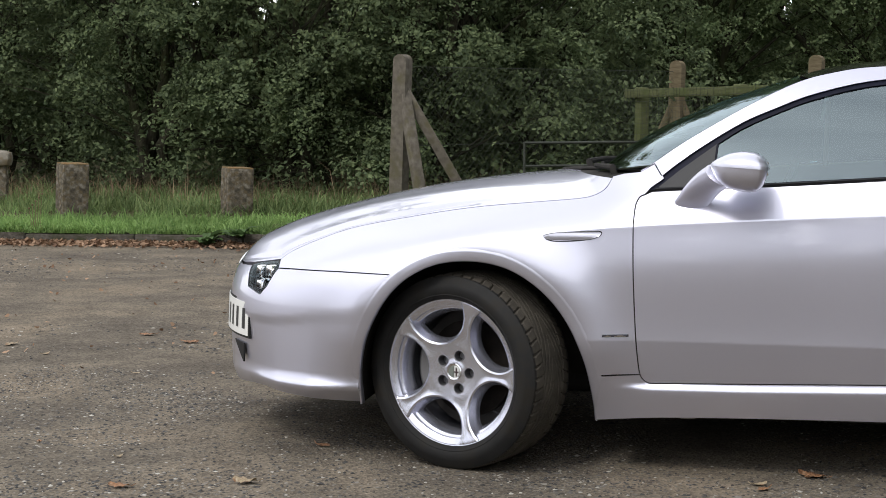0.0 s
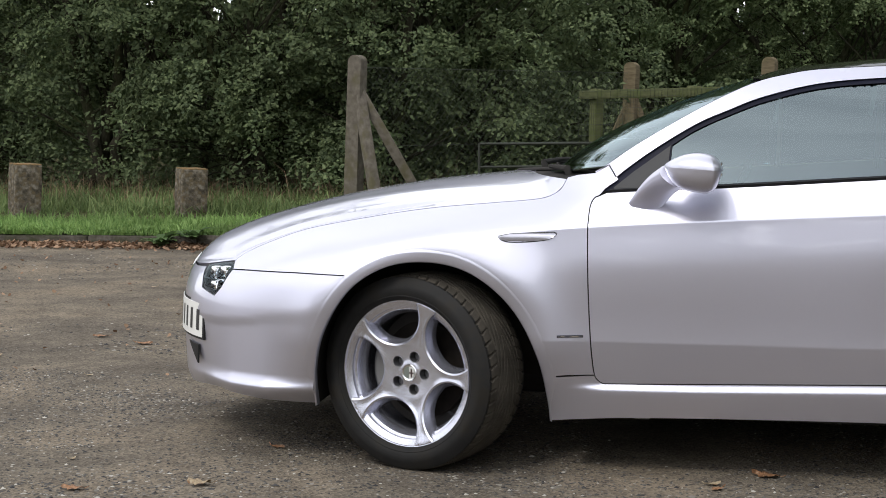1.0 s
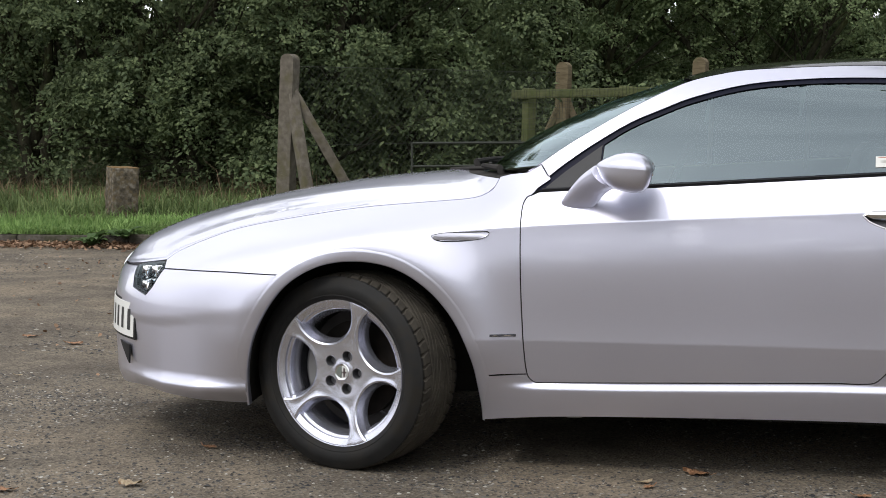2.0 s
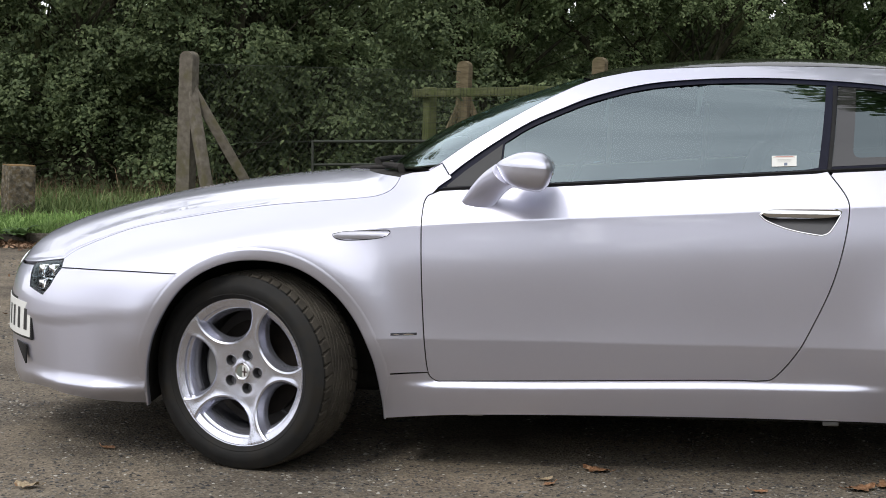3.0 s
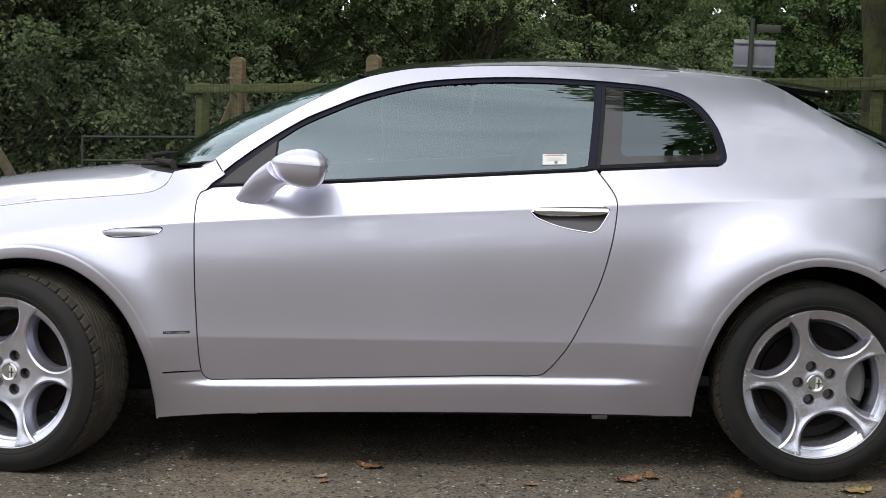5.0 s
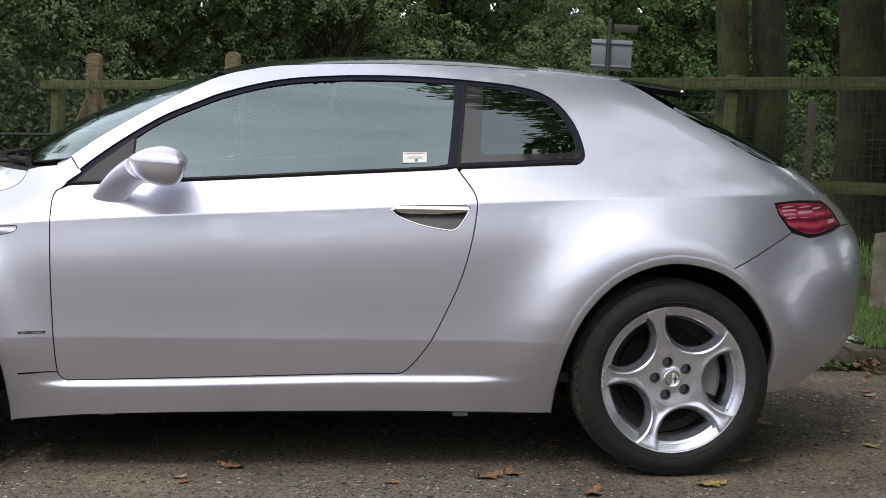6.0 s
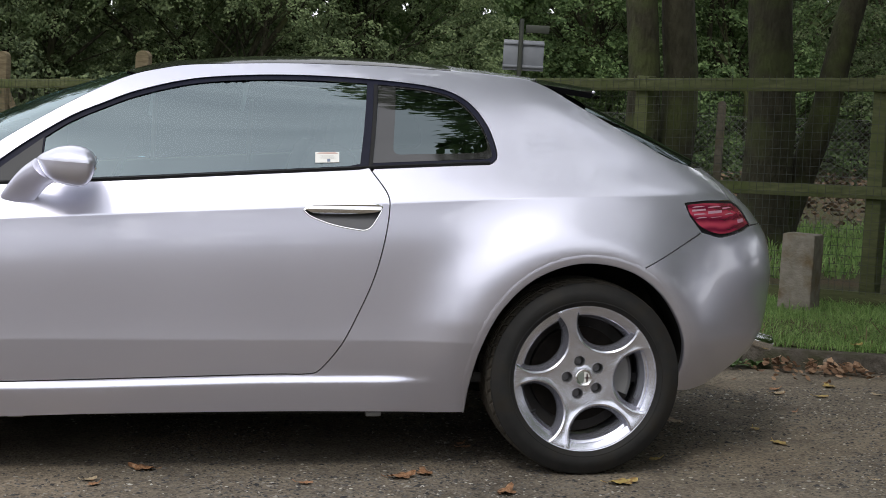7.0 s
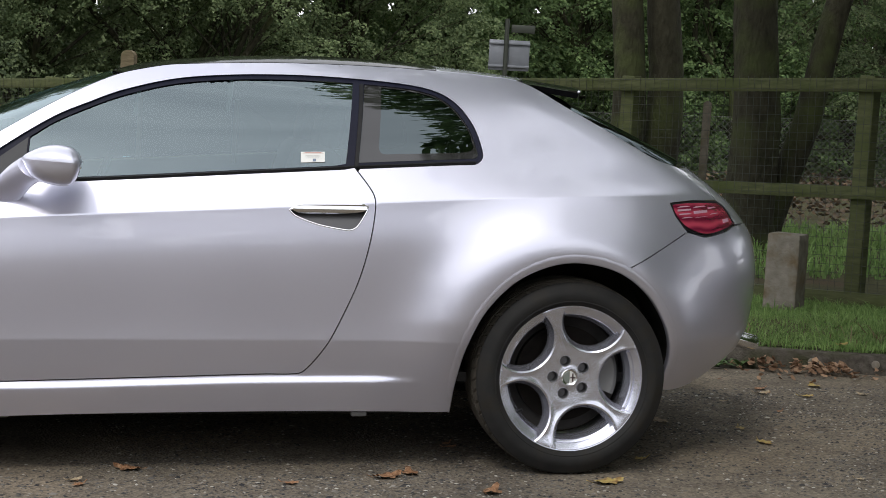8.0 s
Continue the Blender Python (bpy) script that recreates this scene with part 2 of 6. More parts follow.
def patch(name, outline, place, material, parent=None, label="", holes=(), step=0.02, gap=0.0019, flange=0.012, inward=None, folds=()):
    """A panel: a 2D outline with holes, filled with an even net and lifted by place(a, b) to 3D; its rim folds inwards."""
    loops = [shrunk(spaced(outline, step * 0.7), gap)] + [shrunk(spaced(h, step * 0.7), -gap) for h in holes]
    pts = np.concatenate(loops)
    edges, o = [], 0
    for lp in loops:
        edges += [(o + i, o + (i + 1) % len(lp)) for i in range(len(lp))]
        o += len(lp)
    lo, hi = pts.min(0), pts.max(0)
    gx, gy = np.meshgrid(np.arange(lo[0] + step / 2, hi[0], step), np.arange(lo[1] + step / 2, hi[1], step))
    g = np.stack([gx.ravel(), gy.ravel()], 1)
    ok = inside(loops[0], g)
    for lp in loops[1:]:
        ok &= ~inside(lp, g)
    g = g[ok]
    extra = []
    for fn, offs in folds:
        fx = np.arange(lo[0], hi[0], step * 0.6)
        extra += [np.stack([fx, fn(fx) + o], 1) for o in offs]
    if extra:
        extra = np.concatenate(extra)
        ok = inside(loops[0], extra)
        for lp in loops[1:]:
            ok &= ~inside(lp, extra)
        extra = extra[ok]
        extra = extra[np.min(((extra[:, None, :] - pts[None, :, :]) ** 2).sum(2), 1) > 0.004 ** 2]
        if len(extra):
            g = g[np.min(((g[:, None, :] - extra[None, :, :]) ** 2).sum(2), 1) > (0.4 * step) ** 2]
            rim_far = np.min(((g[:, None, :] - pts[None, :, :]) ** 2).sum(2), 1) > (0.45 * step) ** 2
            g = np.concatenate([g[rim_far], extra])
    elif len(g):
        far = np.min(((g[:, None, :] - pts[None, :, :]) ** 2).sum(2), 1) > (0.45 * step) ** 2
        g = g[far]
    allp = np.concatenate([pts, g]) if len(g) else pts
    vs, _, fs, *_ = delaunay_2d_cdt([Vector(map(float, q)) for q in allp], edges, [], 0, 1e-7)
    v2 = np.array([tuple(q) for q in vs])
    fs = [f for f in fs if len(f) == 3]
    cen = np.array([v2[list(f)].mean(0) for f in fs])
    ok = inside(loops[0], cen)
    for lp in loops[1:]:
        ok &= ~inside(lp, cen)
    fs = [f for f, k in zip(fs, ok) if k]
    v3 = np.asarray(place(v2[:, 0], v2[:, 1]), float)
    bm = bmesh.new()
    bv = [bm.verts.new(q) for q in v3]
    for f in fs:
        try:
            bm.faces.new([bv[i] for i in f])
        except ValueError:
            pass
    loose = [q for q in bm.verts if not q.link_faces]
    bmesh.ops.delete(bm, geom=loose, context='VERTS')
    if flange:
        rim = [e for e in bm.edges if len(e.link_faces) == 1]
        made = bmesh.ops.extrude_edge_only(bm, edges=rim)["geom"]
        shift = Vector(inward if inward is not None else (0, 1, 0)) * flange
        for q in made:
            if isinstance(q, bmesh.types.BMVert):
                q.co += shift
        for e in rim:
            e.smooth = False
    me = bpy.data.meshes.new(name)
    bmesh.ops.recalc_face_normals(bm, faces=bm.faces)
    for e in bm.edges:
        if len(e.link_faces) == 2 and e.calc_face_angle(0) > radians(55):
            e.smooth = False
    bm.to_mesh(me)
    bm.free()
    return finish(name, me, material, parent, label)


def ribbon(bm, lines):
    """Join rows of points into a sheet."""
    rows = [[bm.verts.new(tuple(map(float, p))) for p in ln] for ln in lines]
    for a, b in zip(rows, rows[1:]):
        for i in range(len(a) - 1):
            bm.faces.new((a[i], a[i + 1], b[i + 1], b[i]))
    return rows
# surfaces outdoors
TAR, tn, tl_, tb = shader("tarmac", (0.1, 0.09, 0.08), 0.93)
tb.inputs["Specular IOR Level"].default_value = 0.06
tco = tn.new("ShaderNodeTexCoord")


def tar_noise(scale, detail=4.0):
    t = tn.new("ShaderNodeTexNoise")
    t.inputs["Scale"].default_value, t.inputs["Detail"].default_value = scale, detail
    tl_.new(tco.outputs["Object"], t.inputs["Vector"])
    return t.outputs["Fac"]


def tar_cells(scale):
    t = tn.new("ShaderNodeTexVoronoi")
    t.inputs["Scale"].default_value = scale
    tl_.new(tco.outputs["Object"], t.inputs["Vector"])
    return t


def tar_ramp(value, stops):
    r = tn.new("ShaderNodeValToRGB")
    e = r.color_ramp.elements
    while len(e) < len(stops):
        e.new(0.5)
    for k, (p, c) in enumerate(stops):
        e[k].position, e[k].color = p, (*c, 1)
    tl_.new(value, r.inputs[0])
    return r.outputs[0]


def tar_mix(kind, a, b, f=1.0):
    x = tn.new("ShaderNodeMix")
    x.data_type, x.blend_type = 'RGBA', kind
    if isinstance(f, float):
        x.inputs["Factor"].default_value = f
    else:
        tl_.new(f, x.inputs["Factor"])
    tl_.new(a, x.inputs["A"])
    tl_.new(b, x.inputs["B"])
    return x.outputs["Result"]


tbase = tar_ramp(tar_noise(1.3, 6.0), [(0.36, (0.122, 0.105, 0.085)), (0.50, (0.156, 0.134, 0.106)), (0.66, (0.194, 0.161, 0.122))])
fine, coarse = tar_cells(105.0), tar_cells(44.0)
grain1 = tar_ramp(fine.outputs["Color"], [(0.1, (0.58, 0.58, 0.60)), (0.5, (1.0, 1.0, 1.0)), (0.92, (1.38, 1.38, 1.36))])
grain2 = tar_ramp(coarse.outputs["Color"], [(0.08, (0.50, 0.50, 0.53)), (0.24, (1.0, 1.0, 1.0)), (0.88, (1.0, 1.0, 1.0)), (0.97, (1.5, 1.48, 1.44))])
spots = tar_ramp(coarse.outputs["Distance"], [(0.30, (1, 1, 1)), (0.46, (0, 0, 0))])
tout = tar_mix('MULTIPLY', tar_mix('MULTIPLY', tbase, grain1, 0.9), grain2, spots)
tout = tar_mix('MULTIPLY', tout, tar_ramp(tar_noise(5.0, 10.0), [(0.3, (0.76, 0.76, 0.77)), (0.7, (1.18, 1.18, 1.17))]), 0.9)
tl_.new(tout, tb.inputs["Base Color"])
tbump = tn.new("ShaderNodeBump")
tbump.inputs["Strength"].default_value, tbump.inputs["Distance"].default_value = 0.8, 0.004
tl_.new(fine.outputs["Distance"], tbump.inputs["Height"])
tl_.new(tbump.outputs[0], tb.inputs["Normal"])
KERB = varied("kerb_concrete", [(0.045, 0.038, 0.030), (0.12, 0.108, 0.092)], 26, 0.95, bump=0.008, stain=(0.05, 0.05, 0.028), stain_scale=7)
POST = varied("old_concrete", [(0.085, 0.074, 0.058), (0.155, 0.138, 0.113)], 20, 0.95, bump=0.004, stain=(0.10, 0.09, 0.055), stain_scale=9)
PALE = varied("pale_concrete", [(0.17, 0.152, 0.124), (0.25, 0.228, 0.19)], 20, 0.95, bump=0.006, stain=(0.14, 0.105, 0.06), stain_scale=8)
CRUST = varied("orange_crust", [(0.16, 0.10, 0.045), (0.30, 0.19, 0.09)], 40, 0.95, bump=0.006, stain=(0.12, 0.10, 0.06), stain_scale=20)
LICHEN = varied("lichen_concrete", [(0.048, 0.041, 0.029), (0.115, 0.100, 0.076), (0.25, 0.225, 0.185)], 26, 0.95, bump=0.010, stain=(0.135, 0.105, 0.062), stain_scale=24)
WOOD = varied("mossy_wood", [(0.06, 0.07, 0.03), (0.11, 0.118, 0.055)], 9, 0.9, bump=0.003, stretch=(1, 1, 6), stain=(0.07, 0.085, 0.03), stain_scale=4)
OLDWOOD = varied("rusty_wood", [(0.100, 0.078, 0.046), (0.165, 0.135, 0.084)], 12, 0.9, bump=0.003, stretch=(1, 1, 5), stain=(0.12, 0.11, 0.06), stain_scale=5)
WIRE = shader("weathered_wire", (0.045, 0.05, 0.04), 0.6, 0.4)[0]
LIGHTWIRE = shader("galvanised_wire", (0.17, 0.175, 0.165), 0.6, 0.3)[0]
BARK = varied("bark", [(0.024, 0.023, 0.014), (0.050, 0.047, 0.030)], 10, 0.95, bump=0.02, bump_scale=22, stretch=(2.2, 2.2, 0.9), stain=(0.060, 0.072, 0.026), stain_scale=2.2)
SOIL = varied("verge_soil", [(0.045, 0.045, 0.018), (0.075, 0.075, 0.03)], 9, 0.95, bump=0.02, stain=(0.075, 0.055, 0.03), stain_scale=1.2)
PEBBLE, pn_, pl_, pb_ = shader("loose_stone", (0.1, 0.1, 0.1), 0.85)
pb_.inputs["Specular IOR Level"].default_value = 0.2
pgeo, prp = pn_.new("ShaderNodeNewGeometry"), pn_.new("ShaderNodeValToRGB")
for spot, tone in ((0.45, (0.070, 0.067, 0.063, 1)), (0.80, (0.165, 0.150, 0.130, 1)), (0.93, (0.27, 0.25, 0.215, 1))):
    prp.color_ramp.elements.new(spot).color = tone
prp.color_ramp.elements[0].color, prp.color_ramp.elements[4].color = (0.028, 0.028, 0.030, 1), (0.45, 0.43, 0.38, 1)
pl_.new(pgeo.outputs["Random Per Island"], prp.inputs[0])
pl_.new(prp.outputs[0], pb_.inputs["Base Color"])
SIGN = varied("sign_back", [(0.15, 0.16, 0.18), (0.20, 0.21, 0.23)], 6, 0.5, metal=0.3)


def leaf_material(name, dark, light, gloss=0.6, through_part=0.25):
    m, n, l, b = shader(name, dark, gloss)
    b.inputs["Specular IOR Level"].default_value = 0.22
    geo, rp = n.new("ShaderNodeNewGeometry"), n.new("ShaderNodeValToRGB")
    rp.color_ramp.elements[0].color, rp.color_ramp.elements[1].color = (*dark, 1), (*light, 1)
    l.new(geo.outputs["Random Per Island"], rp.inputs[0])
    co, tx, hs = n.new("ShaderNodeTexCoord"), n.new("ShaderNodeTexNoise"), n.new("ShaderNodeHueSaturation")
    tx.inputs["Scale"].default_value = 1.1
    l.new(co.outputs["Object"], tx.inputs["Vector"])
    mr = n.new("ShaderNodeMapRange")
    mr.inputs["From Min"].default_value, mr.inputs["From Max"].default_value = 0.3, 0.7
    mr.inputs["To Min"].default_value, mr.inputs["To Max"].default_value = 0.7, 1.25
    l.new(tx.outputs["Fac"], mr.inputs["Value"])
    l.new(mr.outputs[0], hs.inputs["Value"])
    l.new(rp.outputs[0], hs.inputs["Color"])
    l.new(hs.outputs[0], b.inputs["Base Color"])
    tl, mx = n.new("ShaderNodeBsdfTranslucent"), n.new("ShaderNodeMixShader")
    mx.inputs[0].default_value = through_part
    l.new(hs.outputs[0], tl.inputs[0])
    l.new(b.outputs[0], mx.inputs[1])
    l.new(tl.outputs[0], mx.inputs[2])
    l.new(mx.outputs[0], n["Material Output"].inputs["Surface"])
    return m


OAK = leaf_material("oak_leaves", (0.070, 0.101, 0.050), (0.185, 0.230, 0.110), 0.6, 0.46)
OLIVE = leaf_material("hedge_leaves", (0.084, 0.126, 0.056), (0.238, 0.298, 0.142), 0.6, 0.44)
BRIGHT = leaf_material("maple_leaves", (0.070, 0.122, 0.048), (0.200, 0.285, 0.112), 0.6, 0.46)
GRASS = leaf_material("grass_blades", (0.120, 0.215, 0.060), (0.29, 0.42, 0.145), 0.6, 0.38)
DRYGRASS = leaf_material("dry_grass", (0.13, 0.09, 0.055), (0.28, 0.20, 0.125), 0.7, 0.2)
LONGGRASS = leaf_material("long_grass", (0.095, 0.150, 0.055), (0.225, 0.285, 0.112), 0.6, 0.35)
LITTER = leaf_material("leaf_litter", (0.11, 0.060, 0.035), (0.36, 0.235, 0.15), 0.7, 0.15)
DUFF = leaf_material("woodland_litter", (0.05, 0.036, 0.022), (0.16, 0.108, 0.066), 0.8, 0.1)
rng = np.random.default_rng(7)


# ---- ground and kerb ----
kerb_line = rounded([(-40, 10.2), (-16, 12.0), (-6.06, 12.85), (-4.4, 12.95), (-2.2, 12.3), (0.4, 10.1), (2.0, 8.25), (2.9, 7.54), (3.34, 7.33), (4.6, 6.85), (8.0, 5.9), (16, 4.4), (40, 2.0)], 24)


def kerb_y(x):
    return np.interp(x, kerb_line[:, 0], kerb_line[:, 1])


xs = np.r_[-220, -120, -60, np.linspace(-40, 40, 161), 60, 120, 220]
ys = np.r_[-200, -100, -50, np.linspace(-20, 40, 121), 60, 120, 260]
gx, gy = np.meshgrid(xs, ys)
gz = np.array([[0.012 * noise.noise(Vector((x * 0.35, y * 0.35, 0.0))) if 8 < y < 30 or abs(x) > 4 else 0.0 for x in xs] for y in ys])
gz = gz - 0.06 * (gy > kerb_y(gx) + 0.4)
nx = len(xs)
quads = [(j * nx + i, j * nx + i + 1, (j + 1) * nx + i + 1, (j + 1) * nx + i) for j in range(len(ys) - 1) for i in range(nx - 1)]
tagged(raw("ground", np.stack([gx.ravel(), gy.ravel(), gz.ravel()], 1), quads, TAR, smooth=True), "rough grey-brown tarmac with loose grit", "ground", kind="structure")

# the verge behind the kerb
vx = np.linspace(-40, 40, 200)
verts, faces = [], []
outs = np.r_[0.10, 0.5, 1, 1.6, 2.4, 3.2, 4.2, 6, 9, 14, 22, 60]
for o in outs:
    for x in vx:
        z = 0.095 + 0.03 * noise.noise(Vector((x * 0.7, o * 0.7, 3.0))) * min(1, o)
        verts.append((x + 0.25 * o, float(kerb_y(x)) + o, z))
for j in range(len(outs) - 1):
    for i in range(len(vx) - 1):
        a = j * len(vx) + i
        faces.append((a, a + 1, a + 1 + len(vx), a + len(vx)))
tagged(raw("verge", verts, faces, SOIL, smooth=True), "earth and grass verge behind the kerb", "verge", kind="structure")

kerb = tagged(empty("kerb"), "weathered concrete kerb stones along the verge", "kerb", kind="structure")
seg = np.r_[0, np.cumsum(np.hypot(*np.diff(kerb_line, axis=0).T))]
kerb_mesh = None
for d in np.arange(20.0, seg[-1] - 20, 0.915):
    p = np.array([np.interp(d, seg, kerb_line[:, i]) for i in (0, 1)])
    q = np.array([np.interp(d + 0.905, seg, kerb_line[:, i]) for i in (0, 1)])
    if kerb_mesh is None:
        bm = bmesh.new()
        add_box(bm, (0.905, 0.125, 0.26), pose(0.4525, 0.0625, 0.0), 0.014)
        first = part("kerb_stone", bm, KERB, kerb)
        kerb_mesh = first.data
        ob = first
    else:
        ob = new("kerb_stone", kerb_mesh)
        ob.parent = kerb
    ang = math.atan2(q[1] - p[1], q[0] - p[0])
    ob.matrix_basis = Matrix.Translation((p[0], p[1], -0.040 + 0.008 * rng.standard_normal())) @ Euler((0.01 * rng.standard_normal(), 0, ang)).to_matrix().to_4x4()


# ---- loose stuff on the tarmac ----
def scatter_stones(n, box, size):
    x0, x1, y0, y1 = box
    c = np.stack([rng.uniform(x0, x1, n), rng.uniform(y0, y1, n)], 1)
    drift = np.array([noise.noise(Vector((a * 1.3, b * 2.0, 4.0))) for a, b in c])
    keep = (c[:, 1] < kerb_y(c[:, 0]) - 0.05) & (drift > rng.uniform(-0.5, 0.4, n))
    c = c[keep]
    s = size * rng.lognormal(0, 0.28, len(c))
    base = np.array([(1, 0, 0.2), (0.3, 0.9, 0.1), (-0.8, 0.5, 0.2), (-0.7, -0.6, 0.1), (0.4, -0.9, 0.2), (0.1, 0.1, 0.6)])
    tri = np.array([(0, 1, 5), (1, 2, 5), (2, 3, 5), (3, 4, 5), (4, 0, 5)])
    a = rng.uniform(0, 2 * math.pi, len(c))
    jig = 1 + 0.25 * rng.standard_normal((len(c), 6, 3))
    v = base[None] * jig * s[:, None, None]
    rx = v[..., 0] * np.cos(a)[:, None] - v[..., 1] * np.sin(a)[:, None]
    ry = v[..., 0] * np.sin(a)[:, None] + v[..., 1] * np.cos(a)[:, None]
    v = np.stack([rx + c[:, :1], ry + c[:, 1:], v[..., 2] * 0.9 - 0.08 * s[:, None]], 2).reshape(-1, 3)
    f = (tri[None] + 6 * np.arange(len(c))[:, None, None]).reshape(-1, 3)
    return v, f


sv, sf = [], []
off = 0
for n, bx, sz in ((80000, (-3.4, 4.0, 3.9, 7.0), 0.0050), (14000, (-6.0, 4.5, 3.9, 9.5), 0.0060), (22000, (-8.0, 1, 7.5, 13.0), 0.0075)):
    v, f = scatter_stones(n, bx, sz)
    sv.append(v), sf.append(f + off)
    off += len(v)
tagged(raw("loose_grit", np.concatenate(sv), np.concatenate(sf), PEBBLE, smooth=True), "loose dark grey and pale grit scattered on the tarmac", "grit", kind="stuff")


def blades(n, where, height, width, lean, mat, name, label):
    """Grass blades as bent tapered strips; where() gives n roots."""
    c = where(n)
    n = len(c)
    h = height * rng.lognormal(0, 0.35, n)
    a, b = rng.uniform(0, 2 * math.pi, n), rng.uniform(0, 2 * math.pi, n)
    k = lean * np.abs(rng.standard_normal(n)) * h
    dx, dy = np.cos(a) * width / 2, np.sin(a) * width / 2
    bx, by = np.cos(b) * k, np.sin(b) * k
    z0 = c[:, 2]
    v = np.stack([
        np.stack([c[:, 0] - dx, c[:, 1] - dy, z0], 1), np.stack([c[:, 0] + dx, c[:, 1] + dy, z0], 1),
        np.stack([c[:, 0] + bx * 0.35 + dx * 0.7, c[:, 1] + by * 0.35 + dy * 0.7, z0 + h * 0.6], 1), np.stack([c[:, 0] + bx * 0.35 - dx * 0.7, c[:, 1] + by * 0.35 - dy * 0.7, z0 + h * 0.6], 1),
        np.stack([c[:, 0] + bx, c[:, 1] + by, z0 + h * np.maximum(0.4, 1 - 0.3 * lean)], 1)], 1).reshape(-1, 3)
    o = 5 * np.arange(n)[:, None]
    f = np.concatenate([o + np.array((0, 1, 2)), o + np.array((0, 2, 3)), o + np.array((3, 2, 4))])
    return tagged(raw(name, v, f, mat), label, "grass", kind="stuff")


def strip(x0, x1, o0, o1, bare=0.55):
    """Roots in a band from o0 to o1 metres behind the kerb, in tufts."""
    def where(n):
        x = rng.uniform(x0, x1, n * 2)
        o = rng.uniform(o0, o1, n * 2)
        t = np.array([noise.noise(Vector((a * 2.2, b * 2.2, 9.0))) for a, b in zip(x, o)])
        ok = rng.uniform(-bare, 0.35, n * 2) < t
        x, o = x[ok][:n], o[ok][:n]
        return np.stack([x + 0.25 * o, kerb_y(x) + o, np.full(len(x), 0.085)], 1)
    return where


blades(9000, strip(-10, -2.5, 0.02, 0.22), 0.06, 0.011, 1.3, GRASS, "mown_grass", "grass overhanging the kerb stones")
blades(26000, strip(-10, -2.5, 0.10, 1.4), 0.075, 0.012, 0.6, GRASS, "mown_grass", "short bright green grass along the kerb")
blades(60000, strip(1.9, 5.0, 0.08, 2.1, 1.3), 0.040, 0.0050, 0.9, GRASS, "mown_grass", "short green grass between kerb and fence")
blades(34000, strip(-12, -1.0, 1.95, 4.8), 0.15, 0.009, 1.1, LONGGRASS, "long_grass", "long dull green grass below the hedge")
blades(4500, strip(-12, -1.0, 2.8, 5.6), 0.25, 0.006, 0.8, DRYGRASS, "dry_grass", "straw-coloured dry grass stalks")
blades(260, strip(1.2, 6.0, 0.10, 0.7), 0.08, 0.007, 0.7, DRYGRASS, "dry_grass", "dry stalks at the kerb edge")
blades(26000, lambda n: np.stack([rng.uniform(2.5, 13, n), rng.uniform(10.6, 15.5, n), np.full(n, 0.09)], 1), 0.07, 0.016, 0.5, GRASS, "lawn", "bright green lawn behind the wire fence")


def leaf_cloud(c, normal, size, shape=0.62):
    """Bent four-point leaves at c, facing normal."""
    n = len(c)
    r = rng.standard_normal((n, 3))
    t = np.cross(normal, r)
    t /= np.maximum(1e-6, np.linalg.norm(t, axis=1))[:, None]
    b = np.cross(normal, t)
    s = (size * rng.uniform(0.6, 1.25, n))[:, None]
    fold = normal * s * rng.uniform(0.05, 0.35, n)[:, None]
    v = np.stack([c - t * s * 0.5, c + b * s * 0.5 * shape + fold, c + t * s * 0.55, c - b * s * 0.5 * shape + fold * 0.6], 1).reshape(-1, 3)
    o = 4 * np.arange(n)[:, None]
    f = np.concatenate([o + np.array((0, 1, 2)), o + np.array((0, 2, 3))])
    return v, f


def litter(n, where, size, name, label, mat=None):
    c = where(n)
    nrm = np.stack([0.5 * rng.standard_normal(len(c)), 0.5 * rng.standard_normal(len(c)), np.ones(len(c))], 1)
    nrm /= np.linalg.norm(nrm, axis=1)[:, None]
    c[:, 2] += 0.35 * size + rng.uniform(0, 1, len(c)) * np.clip(0.022 - 0.2 * np.abs(kerb_y(c[:, 0]) - c[:, 1]), 0, 1)
    # each leaf a curled fan with a ragged rim
    n, k = len(c), 7
    t = np.cross(nrm, rng.standard_normal((n, 3)))
    t /= np.linalg.norm(t, axis=1)[:, None]
    b = np.cross(nrm, t)
    ring = np.arange(k) * 2 * math.pi / k
    reach = size * 0.55 * rng.uniform(0.55, 1.15, (n, k)) * rng.uniform(0.7, 1.2, n)[:, None]
    curl = reach * rng.uniform(-0.1, 0.6, (n, 1)) * (0.6 + 0.4 * np.cos(2 * ring))
    rim = c[:, None] + (reach * np.cos(ring))[..., None] * t[:, None] + (0.72 * reach * np.sin(ring))[..., None] * b[:, None] + curl[..., None] * nrm[:, None]
    v = np.concatenate([c[:, None], rim], 1).reshape(-1, 3)
    v[:, 2] = np.maximum(v[:, 2], 0.002)
    o = (k + 1) * np.arange(n)[:, None]
    f = np.concatenate([o + np.array((0, 1 + i, 1 + (i + 1) % k)) for i in range(k)])
    tagged(raw(name, v, f, mat or LITTER), label, "leaf litter", kind="stuff")


def gutter(x0, x1, wide):
    def where(n):
        x = rng.uniform(x0, x1, n)
        return np.stack([x, kerb_y(x) - np.abs(rng.standard_normal(n)) * wide - 0.01, np.full(n, 0.003)], 1)
    return where


